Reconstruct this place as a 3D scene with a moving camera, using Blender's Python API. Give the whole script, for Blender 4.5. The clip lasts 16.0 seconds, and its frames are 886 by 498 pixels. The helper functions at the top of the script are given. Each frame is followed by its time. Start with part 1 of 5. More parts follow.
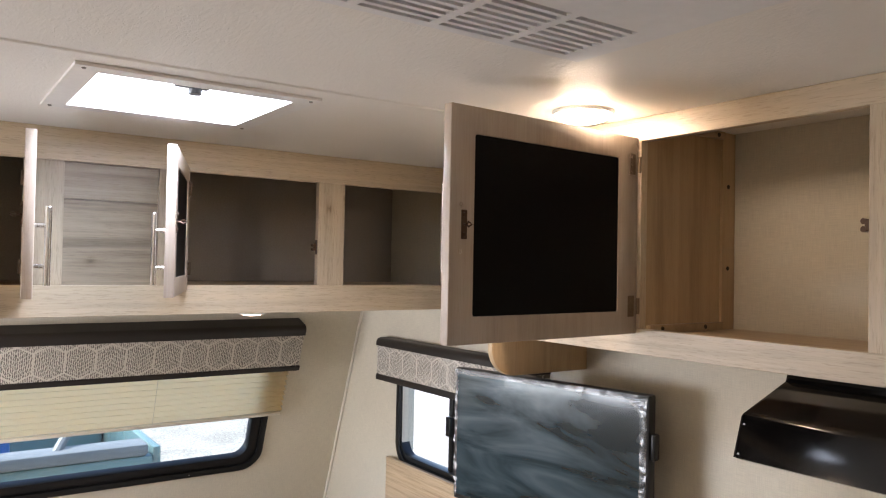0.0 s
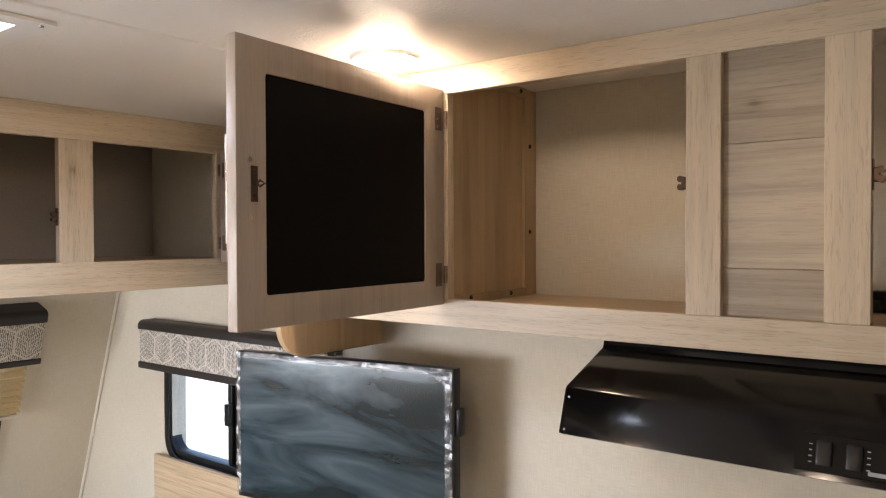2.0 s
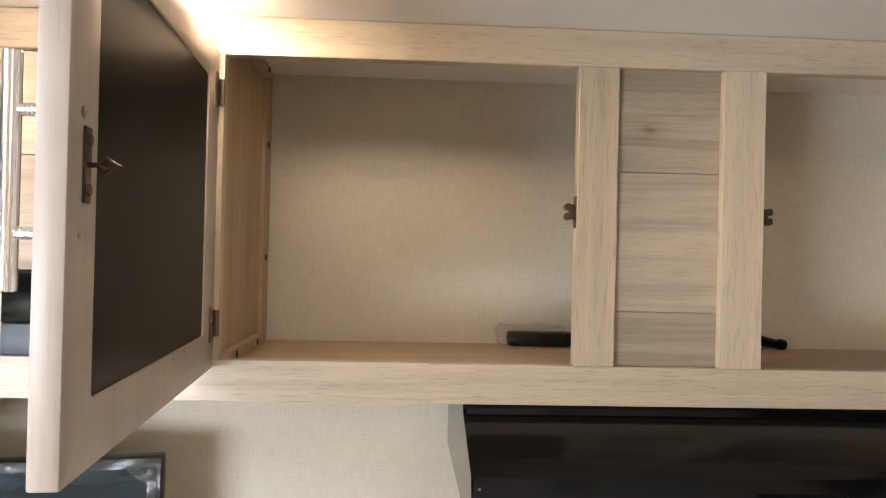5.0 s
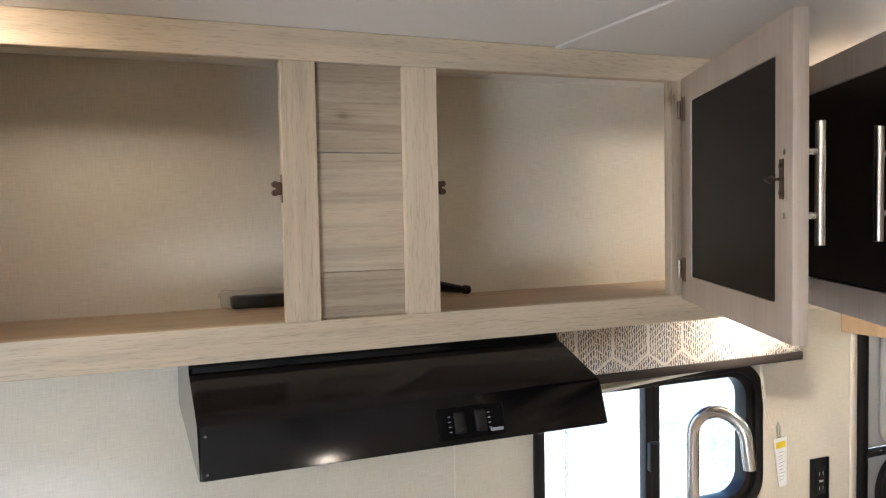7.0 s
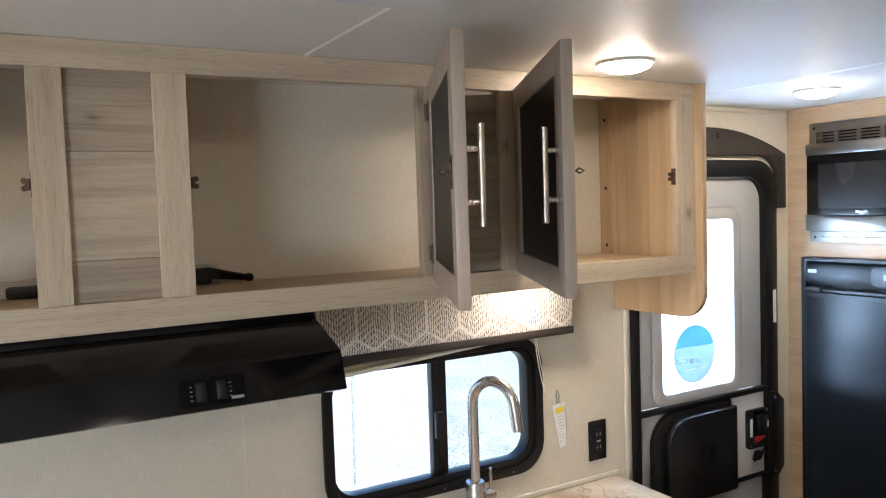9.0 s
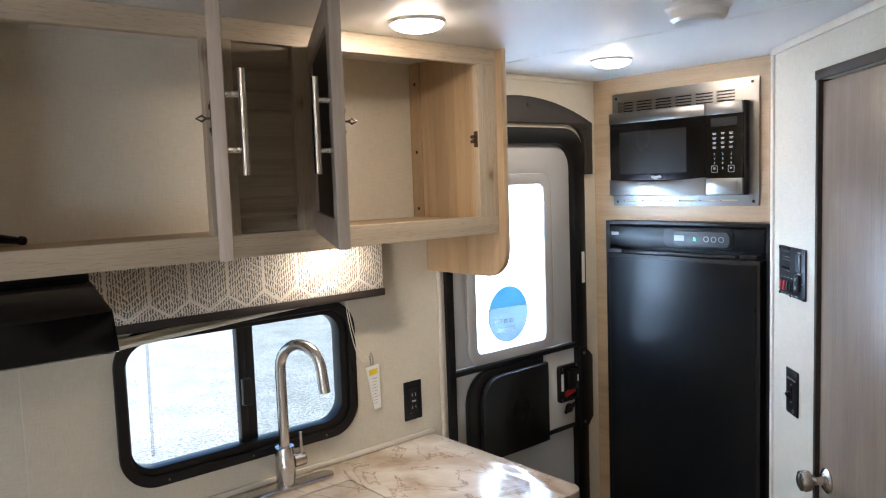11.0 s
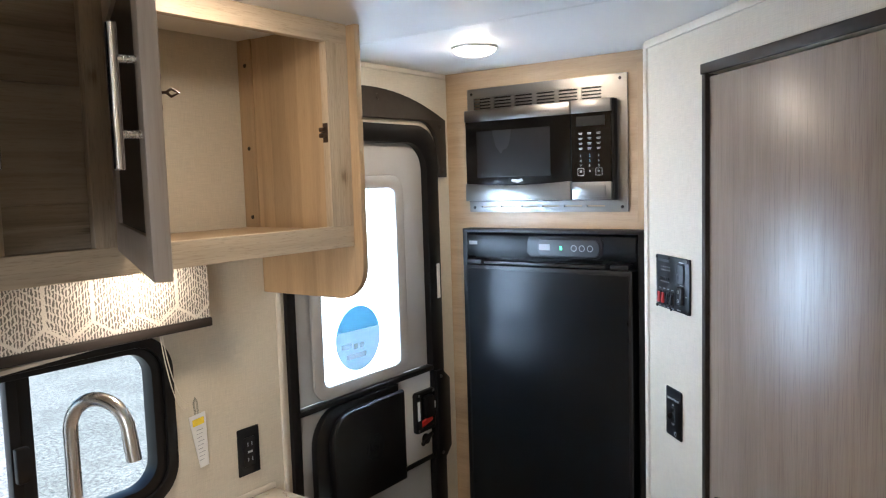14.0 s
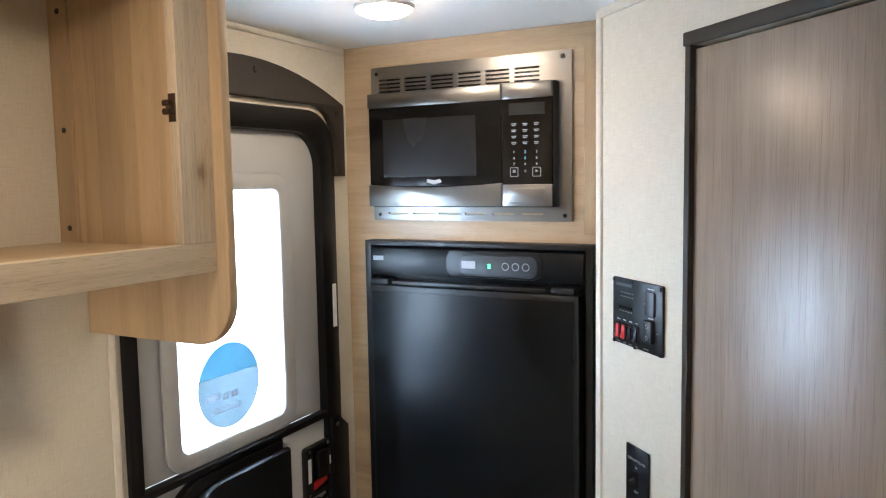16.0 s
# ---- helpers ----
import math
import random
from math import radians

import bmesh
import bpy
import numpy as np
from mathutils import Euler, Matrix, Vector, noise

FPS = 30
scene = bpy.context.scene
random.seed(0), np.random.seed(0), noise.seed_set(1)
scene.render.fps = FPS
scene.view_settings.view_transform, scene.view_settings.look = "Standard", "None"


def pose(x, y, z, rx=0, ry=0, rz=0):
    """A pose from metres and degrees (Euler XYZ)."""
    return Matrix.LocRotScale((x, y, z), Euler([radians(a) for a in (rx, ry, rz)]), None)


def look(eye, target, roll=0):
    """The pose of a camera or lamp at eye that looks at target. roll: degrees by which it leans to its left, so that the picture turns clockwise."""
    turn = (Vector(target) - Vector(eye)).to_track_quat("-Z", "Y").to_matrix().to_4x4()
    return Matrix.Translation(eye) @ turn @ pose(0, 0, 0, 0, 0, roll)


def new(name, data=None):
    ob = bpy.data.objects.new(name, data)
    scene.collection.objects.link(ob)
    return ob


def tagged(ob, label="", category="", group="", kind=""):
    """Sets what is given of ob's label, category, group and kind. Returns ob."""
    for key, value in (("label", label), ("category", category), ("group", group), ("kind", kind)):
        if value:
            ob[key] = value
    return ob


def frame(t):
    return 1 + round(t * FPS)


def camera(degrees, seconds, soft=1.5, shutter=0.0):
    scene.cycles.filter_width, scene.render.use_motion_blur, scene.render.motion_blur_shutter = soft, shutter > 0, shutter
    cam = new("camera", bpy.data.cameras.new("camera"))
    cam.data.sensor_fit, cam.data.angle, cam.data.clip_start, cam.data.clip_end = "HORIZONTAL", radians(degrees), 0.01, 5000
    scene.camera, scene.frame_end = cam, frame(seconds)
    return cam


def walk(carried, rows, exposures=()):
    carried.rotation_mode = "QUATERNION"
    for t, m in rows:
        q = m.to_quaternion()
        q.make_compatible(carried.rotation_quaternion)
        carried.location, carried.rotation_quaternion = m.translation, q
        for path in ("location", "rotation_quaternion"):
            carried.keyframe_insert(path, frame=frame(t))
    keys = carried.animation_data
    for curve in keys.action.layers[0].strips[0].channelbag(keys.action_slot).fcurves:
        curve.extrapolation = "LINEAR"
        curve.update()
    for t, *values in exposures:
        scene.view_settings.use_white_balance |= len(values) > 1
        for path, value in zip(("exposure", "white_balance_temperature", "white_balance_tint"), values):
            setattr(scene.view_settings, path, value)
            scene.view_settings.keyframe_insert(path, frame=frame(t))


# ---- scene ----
cam = camera(60.6, 16.0, soft=1.15)
PATH = [
    (0, (0.573, -1.499, 1.695), (-1.066, -0.352, 1.738), 1.1),
    (0.5, (0.55, -1.49, 1.701), (-1.025, -0.258, 1.73), 0.8),
    (1, (0.515, -1.464, 1.701), (-0.984, -0.14, 1.707), 0.5),
    (1.5, (0.467, -1.434, 1.697), (-0.909, 0.018, 1.683), 0.3),
    (2, (0.4, -1.413, 1.692), (-0.821, 0.17, 1.657), -0.2),
    (2.5, (0.354, -1.384, 1.686), (-0.703, 0.312, 1.62), 0.0),
    (3, (0.264, -1.341, 1.685), (-0.617, 0.455, 1.65), 0.2),
    (3.5, (0.121, -1.279, 1.713), (-0.539, 0.608, 1.726), -0.1),
    (3.7, (0.073, -1.262, 1.715), (-0.5, 0.654, 1.748), -0.0),
    (5.8, (-0.291, -1.251, 1.709), (0.123, 0.705, 1.665), 0.8),
    (6, (-0.28, -1.268, 1.731), (0.18, 0.676, 1.633), 0.4),
    (6.5, (-0.235, -1.333, 1.73), (0.377, 0.569, 1.639), -0.5),
    (7, (-0.204, -1.405, 1.73), (0.555, 0.443, 1.634), -1.1),
    (7.5, (-0.158, -1.475, 1.724), (0.683, 0.336, 1.606), -1.6),
    (8, (-0.114, -1.537, 1.725), (0.792, 0.242, 1.602), -2.1),
    (8.5, (-0.071, -1.596, 1.722), (0.891, 0.154, 1.606), -2.0),
    (9, (-0.036, -1.653, 1.713), (0.956, 0.079, 1.602), -1.9),
    (9.5, (0.009, -1.701, 1.698), (1.052, 0.001, 1.57), -2.7),
    (10, (0.043, -1.727, 1.682), (1.181, -0.09, 1.525), -2.5),
    (10.2, (0.049, -1.734, 1.678), (1.23, -0.128, 1.522), -2.4),
    (12.3, (0.104, -1.707, 1.654), (1.449, -0.243, 1.434), -1.8),
    (12.5, (0.107, -1.7, 1.654), (1.459, -0.244, 1.427), -1.8),
    (13, (0.119, -1.624, 1.65), (1.554, -0.251, 1.416), -2.1),
    (13.5, (0.178, -1.537, 1.662), (1.711, -0.272, 1.44), -2.2),
    (14, (0.249, -1.438, 1.661), (1.859, -0.265, 1.482), -1.8),
    (14.5, (0.307, -1.361, 1.644), (1.968, -0.257, 1.488), -1.8),
    (15, (0.39, -1.285, 1.624), (2.078, -0.232, 1.428), -2.3),
    (15.5, (0.515, -1.213, 1.644), (2.242, -0.227, 1.431), -2.1),
    (16, (0.612, -1.155, 1.659), (2.373, -0.224, 1.477), -1.0),
]
EXPOSURES = [(0.0, 1.88, 6150, 16), (2.0, 2.15, 6150, 16), (3.7, 2.5, 6050, 14), (5.8, 2.45, 5550, 10), (8.0, 2.18, 5350, 10), (10.2, 1.75, 5450, 10), (12.5, 1.57, 5450, 10), (16.0, 1.56, 5850, 10)]
walk(cam, [(t, look(eye, target, roll)) for t, eye, target, roll in PATH], EXPOSURES)

# ---------------------------------------------------------------- world and sun
SUN_ELEV, SUN_AZ = 58.0, 200.0
world = bpy.data.worlds.new("world")
scene.world = world
world.use_nodes = True
wn = world.node_tree
sky = wn.nodes.new("ShaderNodeTexSky")
sky.sky_type = "NISHITA"
sky.sun_disc = False
sky.sun_elevation, sky.sun_rotation = radians(SUN_ELEV), radians(SUN_AZ)
wn.links.new(sky.outputs[0], wn.nodes["Background"].inputs[0])
wn.nodes["Background"].inputs[1].default_value = 0.15
sun_data = bpy.data.lights.new("sun", "SUN")
sun_data.energy, sun_data.angle, sun_data.color = 5.0, radians(0.5), (1.0, 0.95, 0.88)
sun = new("sun", sun_data)
az, el = radians(SUN_AZ), radians(SUN_ELEV)
toward = Vector((math.sin(az) * math.cos(el), math.cos(az) * math.cos(el), math.sin(el)))
sun.matrix_world = look(toward * 20, (0, 0, 0))

LAMP_STRENGTH = 34.0
LAMP_COLOR = (1.0, 0.765, 0.525, 1)


# ---------------------------------------------------------------- materials
def material(name, color, rough=0.5, metal=0.0, coat=0.0, spec=0.5):
    m = bpy.data.materials.new(name)
    m.use_nodes = True
    b = m.node_tree.nodes["Principled BSDF"]
    b.inputs["Base Color"].default_value = (*color, 1)
    b.inputs["Roughness"].default_value = rough
    b.inputs["Metallic"].default_value = metal
    b.inputs["Coat Weight"].default_value = coat
    b.inputs["Specular IOR Level"].default_value = spec
    return m, m.node_tree.nodes, m.node_tree.links, b


def coords(n, l, scale, shift=True):
    """Object coordinates in metres, scaled along the axes, shifted at random from part to part."""
    tc = n.new("ShaderNodeTexCoord")
    out = tc.outputs["Object"]
    if shift:
        info = n.new("ShaderNodeObjectInfo")
        mul = n.new("ShaderNodeVectorMath")
        mul.operation = "SCALE"
        mul.inputs[0].default_value = (3.7, 5.1, 4.3)
        l.new(info.outputs["Random"], mul.inputs["Scale"])
        addv = n.new("ShaderNodeVectorMath")
        l.new(out, addv.inputs[0])
        l.new(mul.outputs[0], addv.inputs[1])
        out = addv.outputs[0]
    mp = n.new("ShaderNodeMapping")
    mp.inputs["Scale"].default_value = scale
    l.new(out, mp.inputs[0])
    return mp.outputs[0]


def noise_tex(n, l, vec, scale, detail=4.0, rough=0.55, distort=0.0):
    t = n.new("ShaderNodeTexNoise")
    t.inputs["Scale"].default_value = scale
    t.inputs["Detail"].default_value = detail
    t.inputs["Roughness"].default_value = rough
    t.inputs["Distortion"].default_value = distort
    l.new(vec, t.inputs["Vector"])
    return t.outputs[0]


def ramp(n, l, fac, stops):
    r = n.new("ShaderNodeValToRGB")
    e = r.color_ramp.elements
    while len(e) < len(stops):
        e.new(0.5)
    for i, (p, c) in enumerate(stops):
        e[i].position = p
        e[i].color = (*c, 1) if len(c) == 3 else c
    l.new(fac, r.inputs[0])
    return r.outputs[0]


def mix(n, l, fac, a, b, mode="MIX"):
    m = n.new("ShaderNodeMix")
    m.data_type, m.blend_type = "RGBA", mode
    if isinstance(fac, float):
        m.inputs[0].default_value = fac
    else:
        l.new(fac, m.inputs[0])
    for s, v in ((m.inputs[6], a), (m.inputs[7], b)):
        if isinstance(v, tuple):
            s.default_value = (*v, 1)
        else:
            l.new(v, s)
    return m.outputs[2]


def math_node(n, l, op, a, b=0.0):
    m = n.new("ShaderNodeMath")
    m.operation = op
    for s, v in zip(m.inputs, (a, b)):
        if isinstance(v, (int, float)):
            s.default_value = v
        else:
            l.new(v, s)
    return m.outputs[0]


def bump(n, l, b, height, strength=0.2, dist=0.002):
    bp = n.new("ShaderNodeBump")
    bp.inputs["Strength"].default_value = strength
    bp.inputs["Distance"].default_value = dist
    l.new(height, bp.inputs["Height"])
    l.new(bp.outputs[0], b.inputs["Normal"])


def wood(name, dark, mid, light, axis, rough=0.42, fine=1.0, boards=None, knots=False, pore_dark=0.76, figure_low=0.68, pore_along=9.0, broad_across=14.0, spread=0.84):
    """Printed wood laminate with its grain along one axis."""
    m, n, l, b = material(name, mid, rough)
    along, across = 3.0, 95.0
    scale = [across] * 3
    scale[axis] = along
    v = coords(n, l, tuple(scale))
    broad = [broad_across] * 3
    broad[axis] = 1.3
    vb = coords(n, l, tuple(broad))
    grain = noise_tex(n, l, v, 1.0, 8.0, 0.72, 0.5)
    figure = noise_tex(n, l, vb, 1.0, 4.0, 0.6, 0.45)
    base = ramp(n, l, grain, [(0.33, dark), (0.47, mid), (0.66, light)])
    tone = ramp(n, l, figure, [(0.30, (figure_low, figure_low * 0.985, figure_low * 0.97)), (0.5, (0.98, 0.98, 0.98)), (0.72, (1.10, 1.09, 1.07))])
    c = mix(n, l, 1.0, base, tone, "MULTIPLY")
    pore = [420.0] * 3
    pore[axis] = pore_along
    pores = noise_tex(n, l, coords(n, l, tuple(pore)), 1.0, 3.0, 0.6)
    c = mix(n, l, 1.0, c, ramp(n, l, pores, [(0.34, (pore_dark * 1.04, pore_dark * 1.02, pore_dark)), (0.46, (1, 1, 1))]), "MULTIPLY")
    if boards:
        ax, width, low = boards
        tc = n.new("ShaderNodeTexCoord")
        sp = n.new("ShaderNodeSeparateXYZ")
        l.new(tc.outputs["Object"], sp.inputs[0])
        wn1 = n.new("ShaderNodeTexWhiteNoise")
        wn1.noise_dimensions = "1D"
        l.new(math_node(n, l, "FLOOR", math_node(n, l, "MULTIPLY", sp.outputs[ax], 1 / width)), wn1.inputs["W"])
        c = mix(n, l, 1.0, c, ramp(n, l, wn1.outputs["Value"], [(0.0, (low, low * 0.97, low * 0.93)), (1.0, (1.06, 1.06, 1.06))]), "MULTIPLY")
    if knots:
        vs = [7.0] * 3
        vs[axis] = 4.0
        vor = n.new("ShaderNodeTexVoronoi")
        vor.voronoi_dimensions = "2D"
        vor.inputs["Scale"].default_value = 1.0
        flat = n.new("ShaderNodeSeparateXYZ")
        plane = n.new("ShaderNodeCombineXYZ")
        l.new(coords(n, l, tuple(vs)), flat.inputs[0])
        l.new(flat.outputs[0], plane.inputs[0])
        l.new(flat.outputs[2], plane.inputs[1])
        l.new(plane.outputs[0], vor.inputs["Vector"])
        ringed = math_node(n, l, "ADD", vor.outputs["Distance"], math_node(n, l, "MULTIPLY", math_node(n, l, "SUBTRACT", grain, 0.5), 0.25))
        c = mix(n, l, 1.0, c, ramp(n, l, ringed, [(0.015, (0.50, 0.45, 0.40)), (0.05, (0.80, 0.78, 0.75)), (0.09, (0.93, 0.92, 0.90)), (0.16, (1, 1, 1))]), "MULTIPLY")
    info = n.new("ShaderNodeObjectInfo")
    shade = ramp(n, l, info.outputs["Random"], [(0.0, (spread, spread * 0.995, spread * 0.995)), (1.0, (1.05, 1.045, 1.03))])
    c = mix(n, l, 1.0, c, shade, "MULTIPLY")
    l.new(c, b.inputs["Base Color"])
    bump(n, l, b, grain, 0.25 * fine, 0.001)
    return m


OAK_D, OAK_M, OAK_L = (0.495, 0.408, 0.295), (0.54, 0.45, 0.328), (0.575, 0.485, 0.358)
OAK = dict(pore_dark=0.78, figure_low=0.78, pore_along=34.0, broad_across=30.0, fine=0.6)
OAK_X = wood("oak_laminate_x", OAK_D, OAK_M, OAK_L, 0, **OAK)
OAK_Z = wood("oak_laminate_z", OAK_D, OAK_M, OAK_L, 2, knots=True, **OAK)
PLANK = wood("oak_plank", (0.285, 0.23, 0.165), (0.345, 0.283, 0.207), (0.40, 0.333, 0.247), 0, knots=True, figure_low=0.60, broad_across=36.0, pore_along=30.0, pore_dark=0.82, spread=0.80)
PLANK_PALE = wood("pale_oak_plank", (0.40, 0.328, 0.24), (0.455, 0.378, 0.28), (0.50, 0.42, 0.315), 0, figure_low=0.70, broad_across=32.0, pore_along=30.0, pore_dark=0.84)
MAPLE_Z = wood("cabinet_inside_z", (0.505, 0.37, 0.222), (0.53, 0.392, 0.238), (0.555, 0.415, 0.256), 2, fine=0.4, boards=(1, 0.062, 0.86), figure_low=0.70, broad_across=17.0, pore_along=30.0, pore_dark=0.88, spread=0.80)
MAPLE_X = wood("cabinet_inside_x", (0.49, 0.362, 0.222), (0.53, 0.395, 0.247), (0.565, 0.43, 0.275), 0, fine=0.4, boards=(1, 0.07, 0.86), figure_low=0.80, pore_along=30.0, pore_dark=0.86)
DOOR_WOOD = wood("bathroom_door_wood", (0.228, 0.178, 0.138), (0.262, 0.207, 0.163), (0.29, 0.232, 0.186), 2, rough=0.31, fine=1.2, pore_dark=0.76, figure_low=0.84, pore_along=11.0)


def linen(name, color):
    """Vinyl wallpaper with a woven linen print."""
    m, n, l, b = material(name, color, 0.62)
    w1 = noise_tex(n, l, coords(n, l, (700, 700, 30), False), 1.0, 3.0)
    w2 = noise_tex(n, l, coords(n, l, (30, 30, 700), False), 1.0, 3.0)
    weave = mix(n, l, 0.5, w1, w2)
    blot = noise_tex(n, l, coords(n, l, (2.5, 2.5, 2.5), False), 1.0, 3.0)
    d = tuple(c * 0.84 for c in color)
    li = tuple(min(1, c * 1.07) for c in color)
    c = ramp(n, l, weave, [(0.33, d), (0.66, li)])
    c = mix(n, l, 1.0, c, ramp(n, l, blot, [(0.3, (0.95, 0.95, 0.95)), (0.7, (1.02, 1.02, 1.02))]), "MULTIPLY")
    l.new(c, b.inputs["Base Color"])
    bump(n, l, b, weave, 0.25, 0.0006)
    return m


LINEN = linen("linen_wallpaper", (0.625, 0.575, 0.468))


def ceiling_mat():
    m, n, l, b = material("embossed_ceiling_vinyl", (0.74, 0.72, 0.68), 0.33)
    a = noise_tex(n, l, coords(n, l, (70, 160, 70), False), 1.0, 5.0, 0.6, 0.8)
    s = noise_tex(n, l, coords(n, l, (1.6, 1.6, 1.6), False), 1.0, 2.0)
    l.new(ramp(n, l, s, [(0.3, (0.74, 0.725, 0.695)), (0.7, (0.81, 0.795, 0.765))]), b.inputs["Base Color"])
    l.new(ramp(n, l, a, [(0.3, (0.42,) * 3), (0.7, (0.60,) * 3)]), b.inputs["Roughness"])
    bump(n, l, b, a, 0.5, 0.0022)
    return m


CEILING = ceiling_mat()


def speckled(name, color, rough, var=0.12, scale=60.0, metal=0.0, relief=0.1, coat=0.0, spec=0.5):
    """A plain finish with faint unevenness of tone, gloss and relief."""
    m, n, l, b = material(name, color, rough, metal, coat, spec)
    g = noise_tex(n, l, coords(n, l, (scale,) * 3), 1.0, 4.0)
    s = noise_tex(n, l, coords(n, l, (3.5,) * 3), 1.0, 3.0)
    both = mix(n, l, 0.5, g, s)
    lo = tuple(c * (1 - var) for c in color)
    hi = tuple(min(1.0, c * (1 + var)) for c in color)
    l.new(ramp(n, l, both, [(0.35, lo), (0.65, hi)]), b.inputs["Base Color"])
    l.new(ramp(n, l, s, [(0.3, (rough * 0.94,) * 3), (0.7, (min(1, rough * 1.08),) * 3)]), b.inputs["Roughness"])
    bump(n, l, b, g, relief, 0.0006)
    return m


def brushed(name, color, axis, rough=0.28):
    m, n, l, b = material(name, color, rough, 1.0)
    sc = [700.0] * 3
    sc[axis] = 6.0
    g = noise_tex(n, l, coords(n, l, tuple(sc)), 1.0, 3.0)
    l.new(ramp(n, l, g, [(0.3, (rough * 0.85,) * 3), (0.7, (rough * 1.2,) * 3)]), b.inputs["Roughness"])
    l.new(ramp(n, l, g, [(0.3, tuple(c * 0.93 for c in color)), (0.7, color)]), b.inputs["Base Color"])
    bump(n, l, b, g, 0.03, 0.0002)
    return m


HOOD_BLACK = speckled("gloss_black_enamel", (0.004, 0.0038, 0.0038), 0.14, relief=0.02, spec=0.35)
FRIDGE_BLACK = speckled("satin_black_panel", (0.0042, 0.005, 0.0062), 0.29, relief=0.05, scale=400, spec=0.22)
INSERT_BLACK = speckled("smoked_black_insert", (0.002, 0.002, 0.0023), 0.36, relief=0.02, spec=0.10)
FRAME_BLACK = speckled("black_window_frame", (0.006, 0.006, 0.0065), 0.34, spec=0.35)
PLASTIC_BLACK = speckled("black_plastic", (0.007, 0.007, 0.0075), 0.38, spec=0.35)
PLATE_BLACK = speckled("black_faceplate", (0.007, 0.0075, 0.009), 0.36, spec=0.3)
TRIM_BROWN = speckled("dark_brown_trim", (0.038, 0.032, 0.027), 0.46, spec=0.2)
VINYL_BROWN = speckled("brown_valance_vinyl", (0.024, 0.020, 0.018), 0.45, scale=300, relief=0.3, spec=0.35)
BRONZE = speckled("bronze_hardware", (0.085, 0.054, 0.038), 0.30, metal=0.75)
HINGE_BRONZE = speckled("pale_bronze_hinge", (0.19, 0.14, 0.10), 0.33, metal=0.8)
STEEL_X = brushed("brushed_stainless_x", (0.245, 0.237, 0.226), 0, 0.33)
STEEL_Z = brushed("brushed_stainless_z", (0.64, 0.61, 0.57), 2, 0.26)
NICKEL = speckled("satin_nickel", (0.62, 0.59, 0.55), 0.25, metal=1.0, var=0.05)
DOOR_GREY = speckled("grey_door_liner", (0.40, 0.395, 0.385), 0.55, var=0.06, scale=500, relief=0.25)
DOOR_WHITE = speckled("pale_door_liner", (0.62, 0.60, 0.57), 0.5, var=0.05, scale=500, relief=0.2)
WHITE_PLASTIC = speckled("white_plastic", (0.74, 0.74, 0.73), 0.4, var=0.04)
AC_PLASTIC = speckled("grey_white_plastic", (0.72, 0.73, 0.75), 0.45, var=0.04)
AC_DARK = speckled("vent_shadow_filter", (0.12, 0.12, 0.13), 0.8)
CREAM_TRIM = speckled("cream_trim", (0.66, 0.61, 0.52), 0.45, var=0.05)
RED = speckled("red_rocker", (0.55, 0.025, 0.02), 0.35)
INK_WHITE = speckled("white_print", (0.40, 0.40, 0.40), 0.5, var=0.05)
INK_GREY = speckled("grey_print", (0.32, 0.34, 0.36), 0.5)
INK_BLUE = speckled("pale_blue_print", (0.16, 0.42, 0.62), 0.5)
YELLOW = speckled("yellow_label", (0.80, 0.62, 0.03), 0.5)
PAPER = speckled("white_paper", (0.78, 0.78, 0.77), 0.6, var=0.03)
SLATE = speckled("dark_slate_plastic", (0.026, 0.030, 0.036), 0.42)
GREY_PLASTIC = speckled("slate_grey_plastic", (0.075, 0.085, 0.10), 0.35)
FLOOR_MAT = wood("vinyl_plank_floor", (0.24, 0.20, 0.16), (0.33, 0.28, 0.23), (0.40, 0.345, 0.285), 0)


def glass_mat(name, tint, rough=0.0, gloss=0.05):
    """Thin pane: clear, with a weak reflection."""
    m = bpy.data.materials.new(name)
    m.use_nodes = True
    n, l = m.node_tree.nodes, m.node_tree.links
    n.remove(n["Principled BSDF"])
    tr = n.new("ShaderNodeBsdfTransparent")
    tr.inputs[0].default_value = (*tint, 1)
    gl = n.new("ShaderNodeBsdfGlossy")
    gl.inputs["Roughness"].default_value = rough + 0.02
    mx = n.new("ShaderNodeMixShader")
    mx.inputs[0].default_value = gloss
    l.new(tr.outputs[0], mx.inputs[1])
    l.new(gl.outputs[0], mx.inputs[2])
    l.new(mx.outputs[0], n["Material Output"].inputs[0])
    return m


GLASS = glass_mat("window_glass", (0.93, 0.945, 0.94))
GLASS_SCREEN = glass_mat("window_glass_with_screen", (0.78, 0.81, 0.795))
WRAP = glass_mat("crumpled_wrap", (0.955, 0.96, 0.965), 0.05, 0.05)
FILM = glass_mat("clear_film", (0.84, 0.86, 0.87), 0.16, 0.10)


def emitter(name, color, strength):
    m = bpy.data.materials.new(name)
    m.use_nodes = True
    b = m.node_tree.nodes["Principled BSDF"]
    b.inputs["Base Color"].default_value = color
    b.inputs["Emission Color"].default_value = color
    b.inputs["Emission Strength"].default_value = strength
    return m


